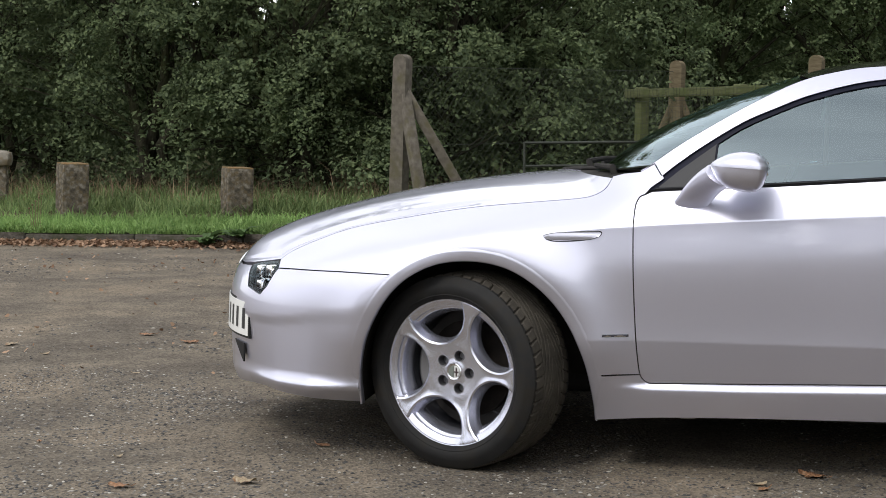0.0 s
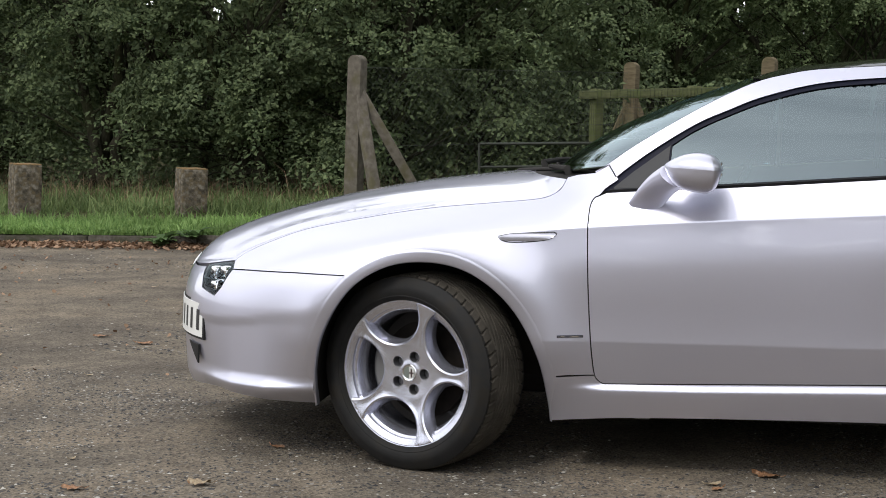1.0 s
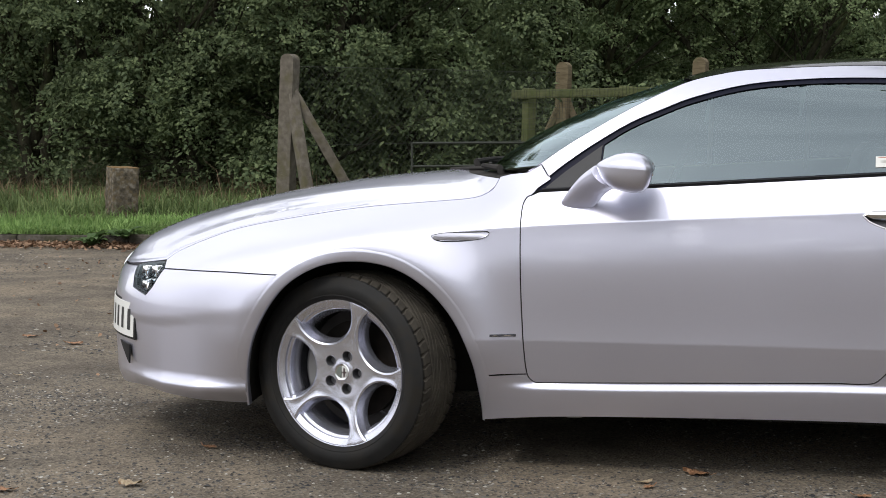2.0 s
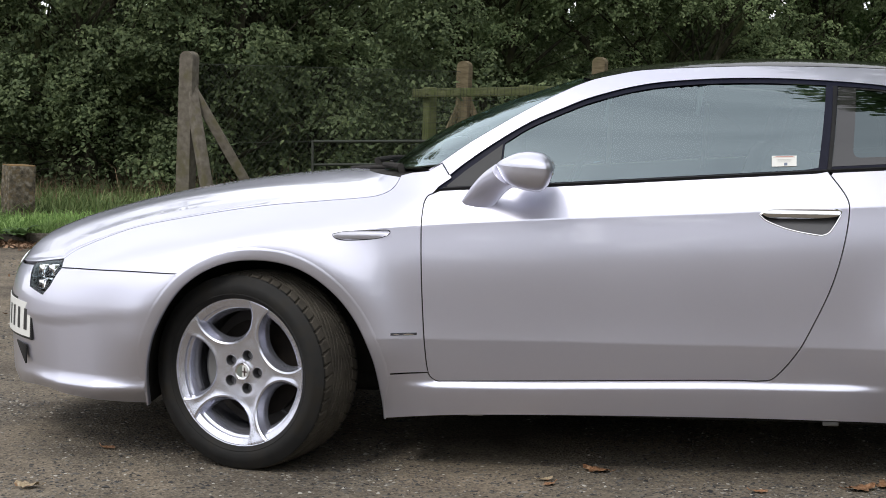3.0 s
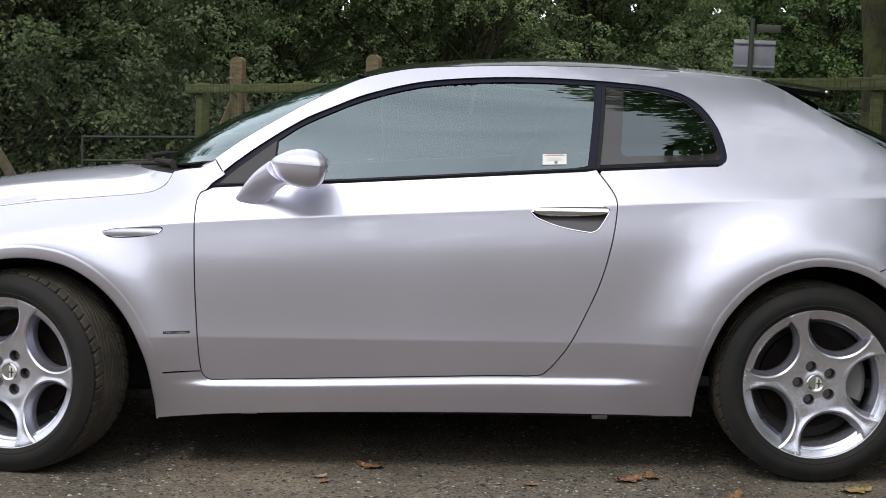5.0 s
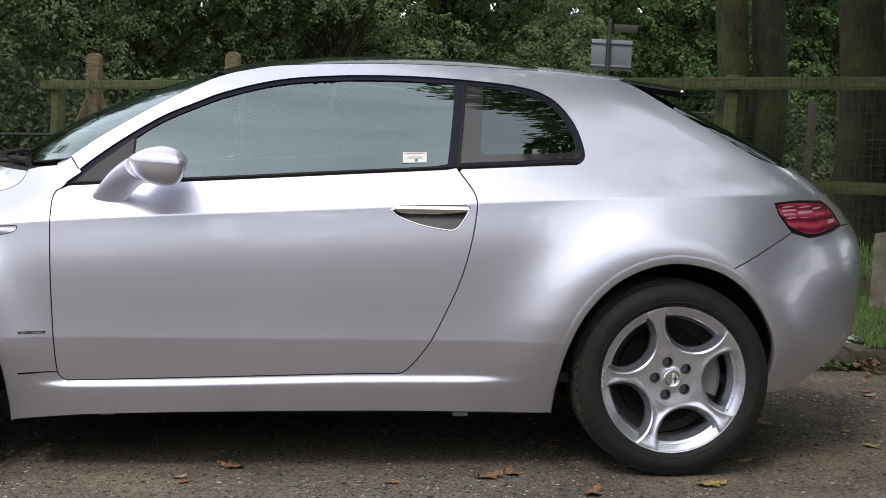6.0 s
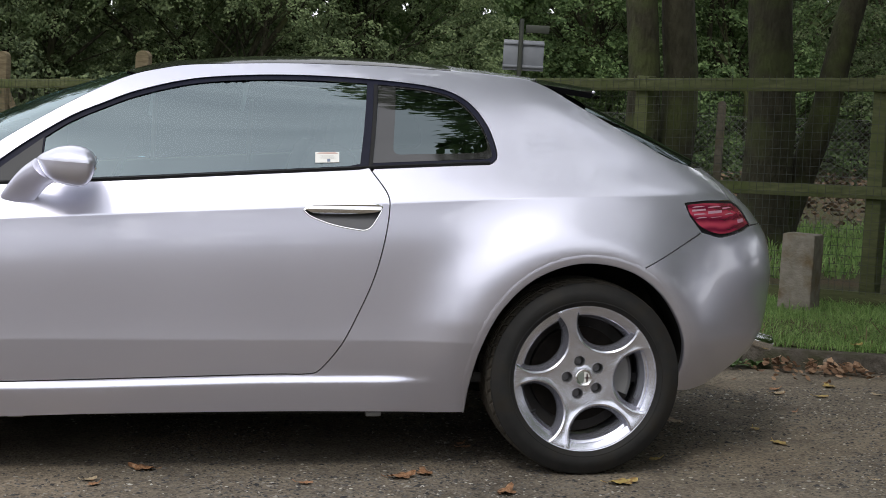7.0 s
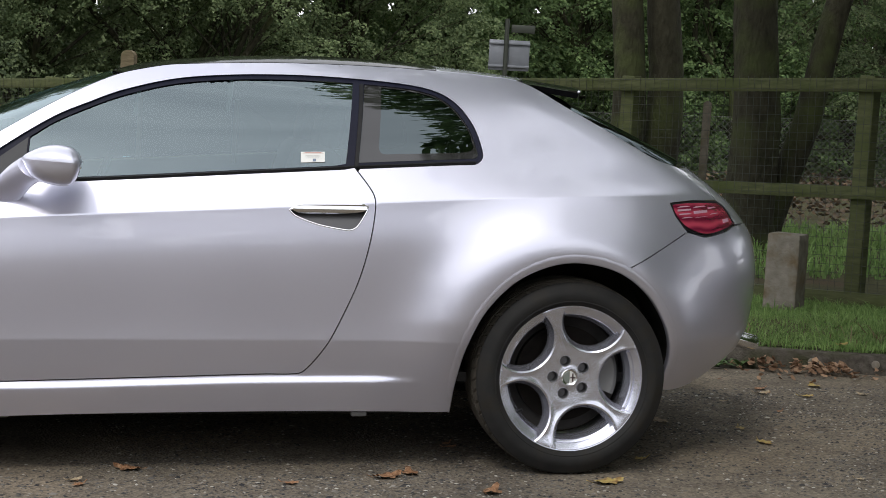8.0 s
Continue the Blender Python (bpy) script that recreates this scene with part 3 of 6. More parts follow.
litter(3600, gutter(-9, -3.2, 0.17), 0.045, "leaf_litter", "brown fallen leaves drifted against the kerb")
def clumps(spots, spread):
    """Roots in small heaps at the foot of the kerb."""
    def where(n):
        x = np.array(spots)[rng.integers(len(spots), size=n)] + spread * rng.standard_normal(n)
        return np.stack([x, kerb_y(x) - 0.02 - np.abs(rng.standard_normal(n)) * 0.07, 0.003 + 0.03 * rng.uniform(0, 1, n) ** 2], 1)
    return where


litter(150, gutter(2.2, 4.2, 0.22), 0.030, "leaf_litter", "scattered brown dead leaves below the kerb")
litter(120, clumps((2.86, 2.98, 3.08, 3.14), 0.024), 0.042, "leaf_litter", "heaps of orange-brown dead leaves against the kerb")
litter(500, lambda n: np.stack([rng.uniform(-7, 4.2, n), rng.uniform(6.9, 12.5, n), np.full(n, 0.003)], 1), 0.028, "leaf_scraps", "scraps of dead leaf on the tarmac")
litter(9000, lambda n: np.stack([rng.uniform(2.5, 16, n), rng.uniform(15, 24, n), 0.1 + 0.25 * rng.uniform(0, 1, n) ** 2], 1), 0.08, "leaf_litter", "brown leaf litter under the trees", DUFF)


# ---- bollards, posts and fences ----
def lean(x, y, z, turn=0.0, tilt=2.0):
    return Matrix.Translation((x, y, z)) @ Euler((0, radians(tilt), 0)).to_matrix().to_4x4() @ Euler((0, 0, radians(turn))).to_matrix().to_4x4()


def block(name, size, m, mat, parent=None, label="", rough=0.006, bevel=0.012, cuts=6):
    """A worn block: bevelled, its faces slightly uneven; base at the pose."""
    bm = bmesh.new()
    add_box(bm, size, pose(0, 0, size[2] / 2), bevel)
    bmesh.ops.subdivide_edges(bm, edges=[e for e in bm.edges if e.calc_length() > 0.08], cuts=cuts, use_grid_fill=True)
    sd = float(m.translation.x * 7 + m.translation.y * 3)
    for v in bm.verts:
        v.co += Vector((noise.noise(v.co * 9 + Vector((sd, 0, 0))), noise.noise(v.co * 9 + Vector((0, sd, 0))), 0.5 * noise.noise(v.co * 9 + Vector((0, 0, sd))))) * rough
    ob = part(name, bm, mat, parent, label)
    ob.matrix_basis = m
    return ob


for (x, y, top, tilt, turn) in ((-6.80, 14.61, 0.585, 2.4, 45), (-5.33, 14.97, 0.545, 2.2, 40)):
    ob2 = block("stone_bollard", (0.25, 0.20, top + 0.045), lean(x, y, -0.05, turn, tilt), LICHEN)
    block("lichen_crust", (0.243, 0.193, 0.012), Matrix.Translation((0, 0, top + 0.039)), CRUST, ob2, "orange lichen crust", 0.005, 0.004)
    tagged(ob2, "low square concrete bollard spotted with lichen in grass", "bollard", "bollards on the verge")
tagged(block("stone_bollard", (0.185, 0.19, 0.57), lean(3.545, 9.05, -0.05, -38, 1.6), PALE), "low pale concrete bollard beside the mesh fence", "bollard", "bollards on the verge")
ob2 = block("stone_bollard", (0.11, 0.11, 0.55), lean(-8.17, 15.92, -0.05, 10, 2), LICHEN)
block("rounded_cap", (0.215, 0.215, 0.17), Matrix.Translation((0, 0, 0.53)), PALE, ob2, "pale rounded stone cap", 0.012, 0.075)
tagged(ob2, "stone bollard with a pale rounded cap in long grass", "bollard", "bollards on the verge")


def straining_post(x, y, height, tilt, name_label, wide=0.115, mat=POST, struts=()):
    root = tagged(empty("fence_post", (x, y, 0)), name_label, "fence post")
    bm = bmesh.new()
    n, w = 10, wide
    outline = [(-w / 2, 0), (w / 2, 0), (w / 2, height - w * 0.45)] + [(w / 2 * math.cos(a), height - w * 0.45 + w * 0.45 * math.sin(a)) for a in np.linspace(0, math.pi, n)[1:-1]] + [(-w / 2, height - w * 0.45)]
    a = [bm.verts.new((p, -w * 0.42, q)) for p, q in outline]
    b = [bm.verts.new((p, w * 0.42, q)) for p, q in outline]
    bm.faces.new(a)
    bm.faces.new(b[::-1])
    for i in range(len(a)):
        j = (i + 1) % len(a)
        bm.faces.new((a[i], b[i], b[j], a[j]))
    bmesh.ops.bevel(bm, geom=[e for e in bm.edges if abs(e.calc_face_angle(0)) > 1.0], offset=0.008, segments=2, affect='EDGES')
    sh = part("shaft", bm, mat, root)
    sh.rotation_euler = (0, radians(tilt), radians(-18))
    for (dx, dy, top, size) in struts:
        hi, lo = Vector((math.sin(radians(tilt)) * top, 0, top)), Vector((dx, dy, -0.05))
        d = lo - hi
        bm = box_bm((size, size, d.length), Matrix.Translation((hi + lo) / 2) @ d.to_track_quat('Z', 'Y').to_matrix().to_4x4(), 0.008)
        part("strut", bm, mat, root)
    return root


straining_post(-3.60, 14.2, 1.555, 2.3, "grey concrete straining post with two raking struts", 0.128, POST, ((0.36, -0.35, 1.30, 0.085), (0.80, 0.15, 1.28, 0.085)))
straining_post(-1.54, 17.43, 1.56, 1.5, "tan weathered post with raking struts behind the rail fence", 0.13, OLDWOOD, ((0.55, 0.2, 1.25, 0.07), (-0.5, -0.2, 1.22, 0.06)))
straining_post(-0.17, 17.0, 1.60, 1.5, "grey-brown fence post behind the rail fence", 0.13, OLDWOOD)
straining_post(5.08, 15.17, 1.27, 2.0, "grey concrete post of the chain-link fence", 0.075, POST)
straining_post(7.6, 13.8, 1.27, 2.0, "grey concrete post of the chain-link fence", 0.075, POST)

# rail fence with welded mesh
R0, R1 = np.array((-1.80, 15.90)), np.array((4.06, 9.20))
fdir = (R1 - R0) / np.linalg.norm(R1 - R0)
fang = math.atan2(fdir[1], fdir[0])
flen = float(np.linalg.norm(R1 - R0))
slope = (1.405 - 1.27) / flen
fence = tagged(empty("rail_fence", (R0[0], R0[1], 0)), "mossy wooden post-and-rail fence covered with wire mesh", "fence")
fence.rotation_euler = (0, 0, fang)
total = flen + 3.6


def fence_z(d):
    return slope * d


for k, (z, h) in enumerate(((1.185, 0.078), (0.577, 0.072), (-0.055, 0.10))):
    for a0 in np.arange(0, total, 3.06):
        a1 = min(total, a0 + 3.05)
        bm = bmesh.new()
        add_box(bm, (a1 - a0, 0.04, h), pose(0, 0, 0), 0.004)
        bmesh.ops.subdivide_edges(bm, edges=[e for e in bm.edges if e.calc_length() > 0.5], cuts=8)
        for v in bm.verts:
            v.co.z += 0.004 * noise.noise(Vector((v.co.x * 2 + a0, k * 3.0, 0)))
        ob = part("rail", bm, WOOD, fence)
        mid = (a0 + a1) / 2
        ob.matrix_basis = Matrix.Translation((mid, -0.055, z + h / 2 + fence_z(mid))) @ Euler((0, -math.atan(slope), 0)).to_matrix().to_4x4()
for d in (0.12, 1.55, 3.1, 4.7, flen - 1.64, flen - 0.04, flen + 1.6, flen + 3.2):
    bm = bmesh.new()
    add_box(bm, (0.095, 0.095, 1.40), pose(0, 0, 0.58), 0.008)
    ob = part("post", bm, WOOD, fence)
    ob.matrix_basis = Matrix.Translation((d, 0.02, fence_z(d))) @ Euler((0, radians(1.8), 0)).to_matrix().to_4x4()


def wires(name, segs, r, mat, parent, label=""):
    v, f = [], []
    for p, q in segs:
        p, q = np.array(p), np.array(q)
        d = q - p
        s = np.cross(d, (0, 1, 0.01))
        s /= np.linalg.norm(s)
        u = np.cross(d, s)
        u /= np.linalg.norm(u)
        o = len(v)
        for e in (p, q):
            for k in range(3):
                g = 2 * math.pi * k / 3
                v.append(e + r * (math.cos(g) * s + math.sin(g) * u))
        f += [(o, o + 1, o + 4, o + 3), (o + 1, o + 2, o + 5, o + 4), (o + 2, o, o + 3, o + 5)]
    ob = raw(name, v, f, mat, parent, label)
    ob["kind"] = "stuff"
    return ob


mesh_segs = []
for d in np.arange(0.0, total, 0.05):
    j = 0.006 * rng.standard_normal(2)
    mesh_segs.append(((d + j[0], -0.085, 0.03 + fence_z(d)), (d + j[1] + 0.02, -0.085, 1.275 + fence_z(d))))
for z in np.arange(0.05, 1.28, 0.05):
    for d in np.arange(0, total - 1, 1.2):
        mesh_segs.append(((d, -0.083, z + fence_z(d) + 0.002 * rng.standard_normal()), (d + 1.2, -0.083, z + fence_z(d + 1.2))))
wires("wire_mesh", mesh_segs, 0.0014, WIRE, fence, "dark square welded wire mesh")

# chain-link fence behind it, and the low wire frame
def chain_link(name, a, b, z0, z1, cell, r, mat, label):
    a, b = np.array(a), np.array(b)
    length = float(np.linalg.norm(b - a))
    root = tagged(empty(name, (a[0], a[1], 0)), label, "fence")
    root.rotation_euler = (0, 0, math.atan2(b[1] - a[1], b[0] - a[0]))
    h, segs = z1 - z0, []
    for s in np.arange(-h, length, cell):
        for sg in (1, -1):
            p0, p1 = (s, z0), (s + h, z1)
            if sg < 0:
                p0, p1 = (s, z1), (s + h, z0)
            t0, t1 = max(0, -s / h), min(1, (length - s) / h)
            if t1 <= t0:
                continue
            c0 = (p0[0] + (p1[0] - p0[0]) * t0, 0.004 * sg, p0[1] + (p1[1] - p0[1]) * t0)
            c1 = (p0[0] + (p1[0] - p0[0]) * t1, 0.004 * sg, p0[1] + (p1[1] - p0[1]) * t1)
            segs.append((c0, c1))
    wires("wire_mesh", segs, r, mat, root, "diamond chain-link mesh")
    for z in (z0, (z0 + z1) / 2, z1):
        bm = bmesh.new()
        tube(bm, [(0, 0, z), (length, 0, z)], 0.002, 5)
        part("line_wire", bm, mat, root)
    return root


chain_link("chain_link_fence", (-0.17, 17.0), (5.08, 15.17), 0.1, 1.13, 0.06, 0.0016, LIGHTWIRE, "grey chain-link fence behind the rail fence")
chain_link("chain_link_fence", (5.08, 15.17), (11.0, 12.0), 0.1, 1.13, 0.06, 0.0019, LIGHTWIRE, "grey chain-link fence in front of the trees")
chain_link("chain_link_fence", (-3.5, 14.3), (-1.54, 17.35), 0.1, 1.45, 0.08, 0.0014, WIRE, "dark chain-link fence against the hedge")
frame_gate = tagged(empty("wire_gate", (-2.62, 14.9, 0)), "thin rusty tubular frame gate in front of the hedge", "gate")
frame_gate.rotation_euler = (0, 0, radians(30))
for p, q in (((0, 0, 0), (0, 0, 0.80)), ((0, 0, 0.79), (1.35, 0, 0.79)), ((0, 0, 0.585), (1.35, 0, 0.585)), ((1.35, 0, 0), (1.35, 0, 0.80))):
    bm = bmesh.new()
    tube(bm, [p, q], 0.012, 8)
    part("bar", bm, WIRE, frame_gate)

# road sign seen from behind
sign = tagged(empty("road_sign", (4.19, 19.8, 0.095)), "grey back of a road sign on a pole", "sign")
sign.rotation_euler = (0, radians(1.5), radians(-12))
sign.scale = (0.921, 0.921, 0.921)
bm = bmesh.new()
tube(bm, [(-0.045, -0.055, 0), (-0.045, -0.055, 2.26)], 0.030, 10)
part("pole", bm, WIRE, sign)
for x0, x1 in ((-0.26, 0.255),):
    bm = box_bm((x1 - x0, 0.02, 0.385), pose((x0 + x1) / 2, 0.0, 1.80), 0.006)
    part("sign_panel", bm, SIGN, sign)
for z in (1.66, 1.95):
    bm = box_bm((0.52, 0.03, 0.03), pose(0, -0.02, z), 0.004)
    part("sign_channel", bm, SIGN, sign)
bm = box_bm((0.30, 0.02, 0.10), pose(0.16, 0.0, 2.14), 0.004)
part("sign_panel", bm, WIRE, sign)


# ---- trees and hedge ----
def sprays(c, r, n, size, dense):
    """n leaves of one clump, set in flat drooping sprays about its shell."""
    per = 24
    k = max(1, int(n) // per)
    d = rng.standard_normal((k, 3))
    d /= np.linalg.norm(d, axis=1)[:, None]
    rad = r * rng.uniform(0.3, 1.0, k) ** dense * (1 + 0.35 * np.array([noise.noise(Vector(tuple(q * 2.3 + c))) for q in d]))
    heart = c + d * rad[:, None] * np.array((1.15, 1.15, 0.8))
    up = 0.5 * d + np.array((0, -0.25, 0.7)) + 0.28 * rng.standard_normal((k, 3))
    up /= np.linalg.norm(up, axis=1)[:, None]
    t = np.cross(up, rng.standard_normal((k, 3)))
    t /= np.linalg.norm(t, axis=1)[:, None]
    b = np.cross(up, t)
    wide = size * rng.uniform(1.5, 3.0, k)
    a, g = rng.uniform(0, 2 * math.pi, (k, per)), rng.uniform(0, 1, (k, per)) ** 0.6
    out = (g * np.cos(a))[..., None] * t[:, None] * 1.5 + (g * np.sin(a))[..., None] * b[:, None] * 0.8
    q = heart[:, None] + out * wide[:, None, None] - np.array((0, 0, 0.35)) * (g * g * wide[:, None])[..., None]
    q = q + 0.12 * size * rng.standard_normal(q.shape)
    nn = up[:, None] + 0.42 * rng.standard_normal(q.shape)
    q, nn = q.reshape(-1, 3), nn.reshape(-1, 3)
    return q, nn / np.linalg.norm(nn, axis=1)[:, None]


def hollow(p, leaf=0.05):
    """Where no leaf grows: the shaded hollow at the oaks' foot, and ragged holes along the camera's sight lines."""
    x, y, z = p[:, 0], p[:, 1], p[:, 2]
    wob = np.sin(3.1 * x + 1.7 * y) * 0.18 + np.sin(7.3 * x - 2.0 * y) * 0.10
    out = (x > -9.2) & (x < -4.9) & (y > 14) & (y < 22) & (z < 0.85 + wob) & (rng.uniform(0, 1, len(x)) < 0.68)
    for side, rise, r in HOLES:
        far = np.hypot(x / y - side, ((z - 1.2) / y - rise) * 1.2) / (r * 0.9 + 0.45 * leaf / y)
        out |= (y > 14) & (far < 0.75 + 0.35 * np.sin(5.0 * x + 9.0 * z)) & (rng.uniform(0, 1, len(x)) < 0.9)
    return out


def tree(name, x, y, height, spread, leaves, size, mat, label, trunk_r=0.10, low=0.3, stems=3, clumps=46, depth=None, group="", dense=0.55, lean_to=(0, 0), boxy=False):
    """Stems, limbs and a ragged crown of single leaves; spread: half the crown's width."""
    root = tagged(empty(name, (x, y, 0)), label, "tree", group)
    depth = depth or spread
    bm = bmesh.new()
    cs, rs, up = [], [], []
    for k in range(clumps):
        while True:
            p = rng.uniform(-1, 1, 3)
            if boxy or np.linalg.norm(p) < 1 and (np.linalg.norm(p) > 0.35 or rng.uniform() < 0.3):
                break
        c = np.array((p[0] * spread + lean_to[0], p[1] * depth + lean_to[1], low + (height - low) * (0.5 + 0.5 * p[2])))
        cs.append(c)
        rs.append(rng.uniform(0.22, 0.52) * (0.35 + 0.3 * min(spread, 2.2)))
    for k in range(stems):
        a = 2 * math.pi * k / stems + rng.uniform(0, 1)
        foot = np.array((0.25 * math.cos(a) * (stems > 1), 0.2 * math.sin(a) * (stems > 1), -0.1))
        goal = cs[rng.integers(len(cs))] * np.array((1, 1, 0)) * 0.7 + np.array((0, 0, height * 0.8))
        pts = [foot + (goal - foot) * t + 0.12 * rng.standard_normal(3) * np.array((1, 1, 0)) * (t > 0) for t in np.linspace(0, 1, 7)]
        tube(bm, pts, [trunk_r * (1 - 0.75 * t) for t in np.linspace(0, 1, 7)], 9)
        for c in cs[k::stems][:16]:
            t = min(0.85, max(0.15, (c[2] - low) / height * 0.7))
            s = foot + (goal - foot) * t
            mid = (s + c) / 2 + np.array((0, 0, 0.12))
            tube(bm, [s, mid, c], [trunk_r * 0.22, trunk_r * 0.14, trunk_r * 0.06], 5)
    part("trunk", bm, BARK, root)
    weights = np.array(rs) ** 2
    counts = np.maximum(8, (leaves * weights / weights.sum()).astype(int))
    pc, pn = [], []
    for c, r, n in zip(cs, rs, counts):
        q, nn = sprays(c, r, n, size, dense)
        pc.append(q), pn.append(nn)
    pc, pn = np.concatenate(pc), np.concatenate(pn)
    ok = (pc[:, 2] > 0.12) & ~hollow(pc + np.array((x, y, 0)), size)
    v, f = leaf_cloud(pc[ok], pn[ok], size)
    cr = raw("crown", v, f, mat, root)
    return root


# holes along the camera's sight lines, placed to fit its view: slope, rise, radius
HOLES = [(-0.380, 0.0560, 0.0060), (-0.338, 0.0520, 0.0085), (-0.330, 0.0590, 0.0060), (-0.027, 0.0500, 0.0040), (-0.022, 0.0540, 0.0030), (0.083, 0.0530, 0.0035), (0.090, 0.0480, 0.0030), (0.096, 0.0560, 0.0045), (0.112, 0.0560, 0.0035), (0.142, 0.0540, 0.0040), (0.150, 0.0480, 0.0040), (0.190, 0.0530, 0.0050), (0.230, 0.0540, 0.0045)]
hedge_rows = [
    (-12.5, 18.6, 5.4, 2.2, OAK), (-9.6, 18.2, 5.0, 2.0, OAK), (-7.4, 18.0, 5.6, 1.9, OAK), (-5.6, 17.9, 3.9, 1.7, OAK), (-4.2, 18.0, 4.6, 1.6, OAK), (-3.2, 19.0, 4.8, 1.6, OAK),
    (-1.3, 20.9, 4.3, 1.9, OLIVE), (0.6, 20.8, 4.1, 1.9, OLIVE), (2.6, 22.0, 4.2, 2.0, OLIVE), (4.4, 24.2, 4.6, 2.2, BRIGHT), (6.6, 24.6, 5.5, 2.3, BRIGHT), (9.0, 24.0, 5.6, 2.4, BRIGHT), (11.6, 22.5, 5.6, 2.5, OAK)]
for x, y, h, s, m in hedge_rows:
    tree("hedge_tree", x, y, h, s, {"oak_leaves": 56000, "hedge_leaves": 78000, "maple_leaves": 70000}[m.name], {"oak_leaves": 0.054, "hedge_leaves": 0.048, "maple_leaves": 0.058}[m.name], m, {"oak_leaves": "dark green oak scrub tree in a dense hedge", "maple_leaves": "fresh green leafy tree in the hedge", "hedge_leaves": "olive green small-leaved hedge bush"}[m.name], 0.07, 0.05, 4, 130, 1.1, "hedge trees", boxy=True)
for x, y, h in ((-15, 23, 6.0), (-11, 23, 6.4), (-7.5, 22.5, 4.5), (-4, 23, 5.2), (-0.5, 25, 4.9), (3.5, 27, 5.2), (7.5, 28.5, 6.2), (12, 28, 7.0), (16.5, 26, 7)):
    tree("background_tree", x, y, h, 2.8, 14000, 0.14, OAK, "tall dark tree behind the hedge", 0.13, 0.2, 3, 90, 1.6, "background trees", boxy=True)
wc = np.stack([rng.uniform(-30, 30, 170000), rng.uniform(30, 35, 170000), 6.3 * rng.uniform(0, 1, 170000) ** 1.45], 1)
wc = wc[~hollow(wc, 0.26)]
wv_ = rng.standard_normal(wc.shape) + np.array((0, -1.0, 0.5))
wv_, wf_ = leaf_cloud(wc, wv_ / np.linalg.norm(wv_, axis=1)[:, None], 0.27)
tagged(raw("woodland", wv_, wf_, OAK), "dark woodland foliage behind the hedge", "woodland", kind="stuff")

# brambles at the hedge's foot
uc = np.stack([rng.uniform(-15, 1, 30000), rng.uniform(17.2, 20.5, 30000), 0.1 + 1.3 * rng.uniform(0, 1, 30000) ** 1.4], 1)
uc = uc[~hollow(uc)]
un = rng.standard_normal(uc.shape) + np.array((0, -0.6, 0.9))
uv_, uf_ = leaf_cloud(uc, un / np.linalg.norm(un, axis=1)[:, None], 0.07)
tagged(raw("undergrowth", uv_, uf_, OAK), "tangled dark green brambles at the hedge's foot", "undergrowth", kind="stuff")

# the two big stems by the chain-link fence
def bole(x, y, r, lean_x, label, second=None):
    root = tagged(empty("tree", (x, y, 0)), label, "tree")
    for k, (dx, rr, lx) in enumerate([(0, r, lean_x)] + ([second] if second else [])):
        bm = bmesh.new()
        pts, rad = [], []
        for t in np.linspace(0, 1, 14):
            z = -0.1 + 5.2 * t
            pts.append((dx + lx * z + 0.03 * math.sin(3 * z + x), 0.1 * k + 0.03 * math.cos(2.2 * z), z))
            rad.append(rr * (1 + 0.5 * math.exp(-z / 0.25)) * (1 - 0.35 * t))
        tube(bm, pts, rad, 18)
        for v in bm.verts:
            g = noise.noise(Vector((v.co.x * 7, v.co.y * 7, v.co.z * 1.4)))
            v.co.x += 0.025 * g
            v.co.y += 0.025 * g
        part("trunk", bm, BARK, root)
    # crown out of view, shaped to tune window reflections, pillar brightness and ground shade
    n = 52000
    px, py = rng.uniform(-3.6, 4.6, n), rng.uniform(-15.0, 2.5, n)
    pz = 5.6 + 0.06 * py + 0.9 * np.array([noise.noise(Vector((a * 0.45 + x, b * 0.45, 5.0))) for a, b in zip(px, py)]) + 0.45 * rng.standard_normal(n)
    # one bough reaches over the parked car; past a gap the rest hangs lower
    wx, wy = px + x, py + y
    pz = pz - 2.4 * np.clip((wx - 3.6) / 1.0, 0, 1)
    edge = np.interp(wy, [0.5, 1.3, 2.5, 3.9, 5.6, 8.0, 14.0], [2.6, 2.15, 1.80, 1.50, 0.95, 0.9, 0.6])
    rag = 0.30 * np.array([noise.noise(Vector((a * 1.9, b * 1.9, 2.0))) for a, b in zip(wx, wy)])
    gap = np.array([noise.noise(Vector((a * 0.9, b * 0.9, 8.0))) for a, b in zip(wx, wy)])
    clear = (wx > 2.25 + rag) & (wx < 4.1 + rag) & (wy > 1.4) & (wy < 5.5 + rag) & (rng.uniform(0, 1, n) > 0.22)
    ok = (wx > edge + rag) & ~clear & (gap > np.where(wx > 2.8, -0.7, -0.26)) & (wy > np.where(wx > 2.8, -1.0, 0.8)) & (wy < 10.8 + 3 * rag)
    pc = np.stack([px, py, pz], 1)[ok]
    nn = rng.standard_normal(pc.shape) + np.array((0, 0, 0.9))
    v, f = leaf_cloud(pc, nn / np.linalg.norm(nn, axis=1)[:, None], 0.145)
    raw("crown", v, f, BRIGHT, root)
    bm = bmesh.new()
    for k in range(7):
        g = rng.uniform(0, 1)
        end = Vector((-2.4 + 5.5 * k / 6, -9.0 + 8 * g, 5.4))
        tube(bm, [(lean_x * 4.6, 0, 4.4), end * 0.45 + Vector((0, 0, 2.7)), end], [r * 0.45, r * 0.28, 0.02], 7)
    part("limbs", bm, BARK, root)


bole(4.13, 14.42, 0.158, 0.0, "twin-stemmed tree with dark mossy bark", (0.335, 0.170, 0.010))
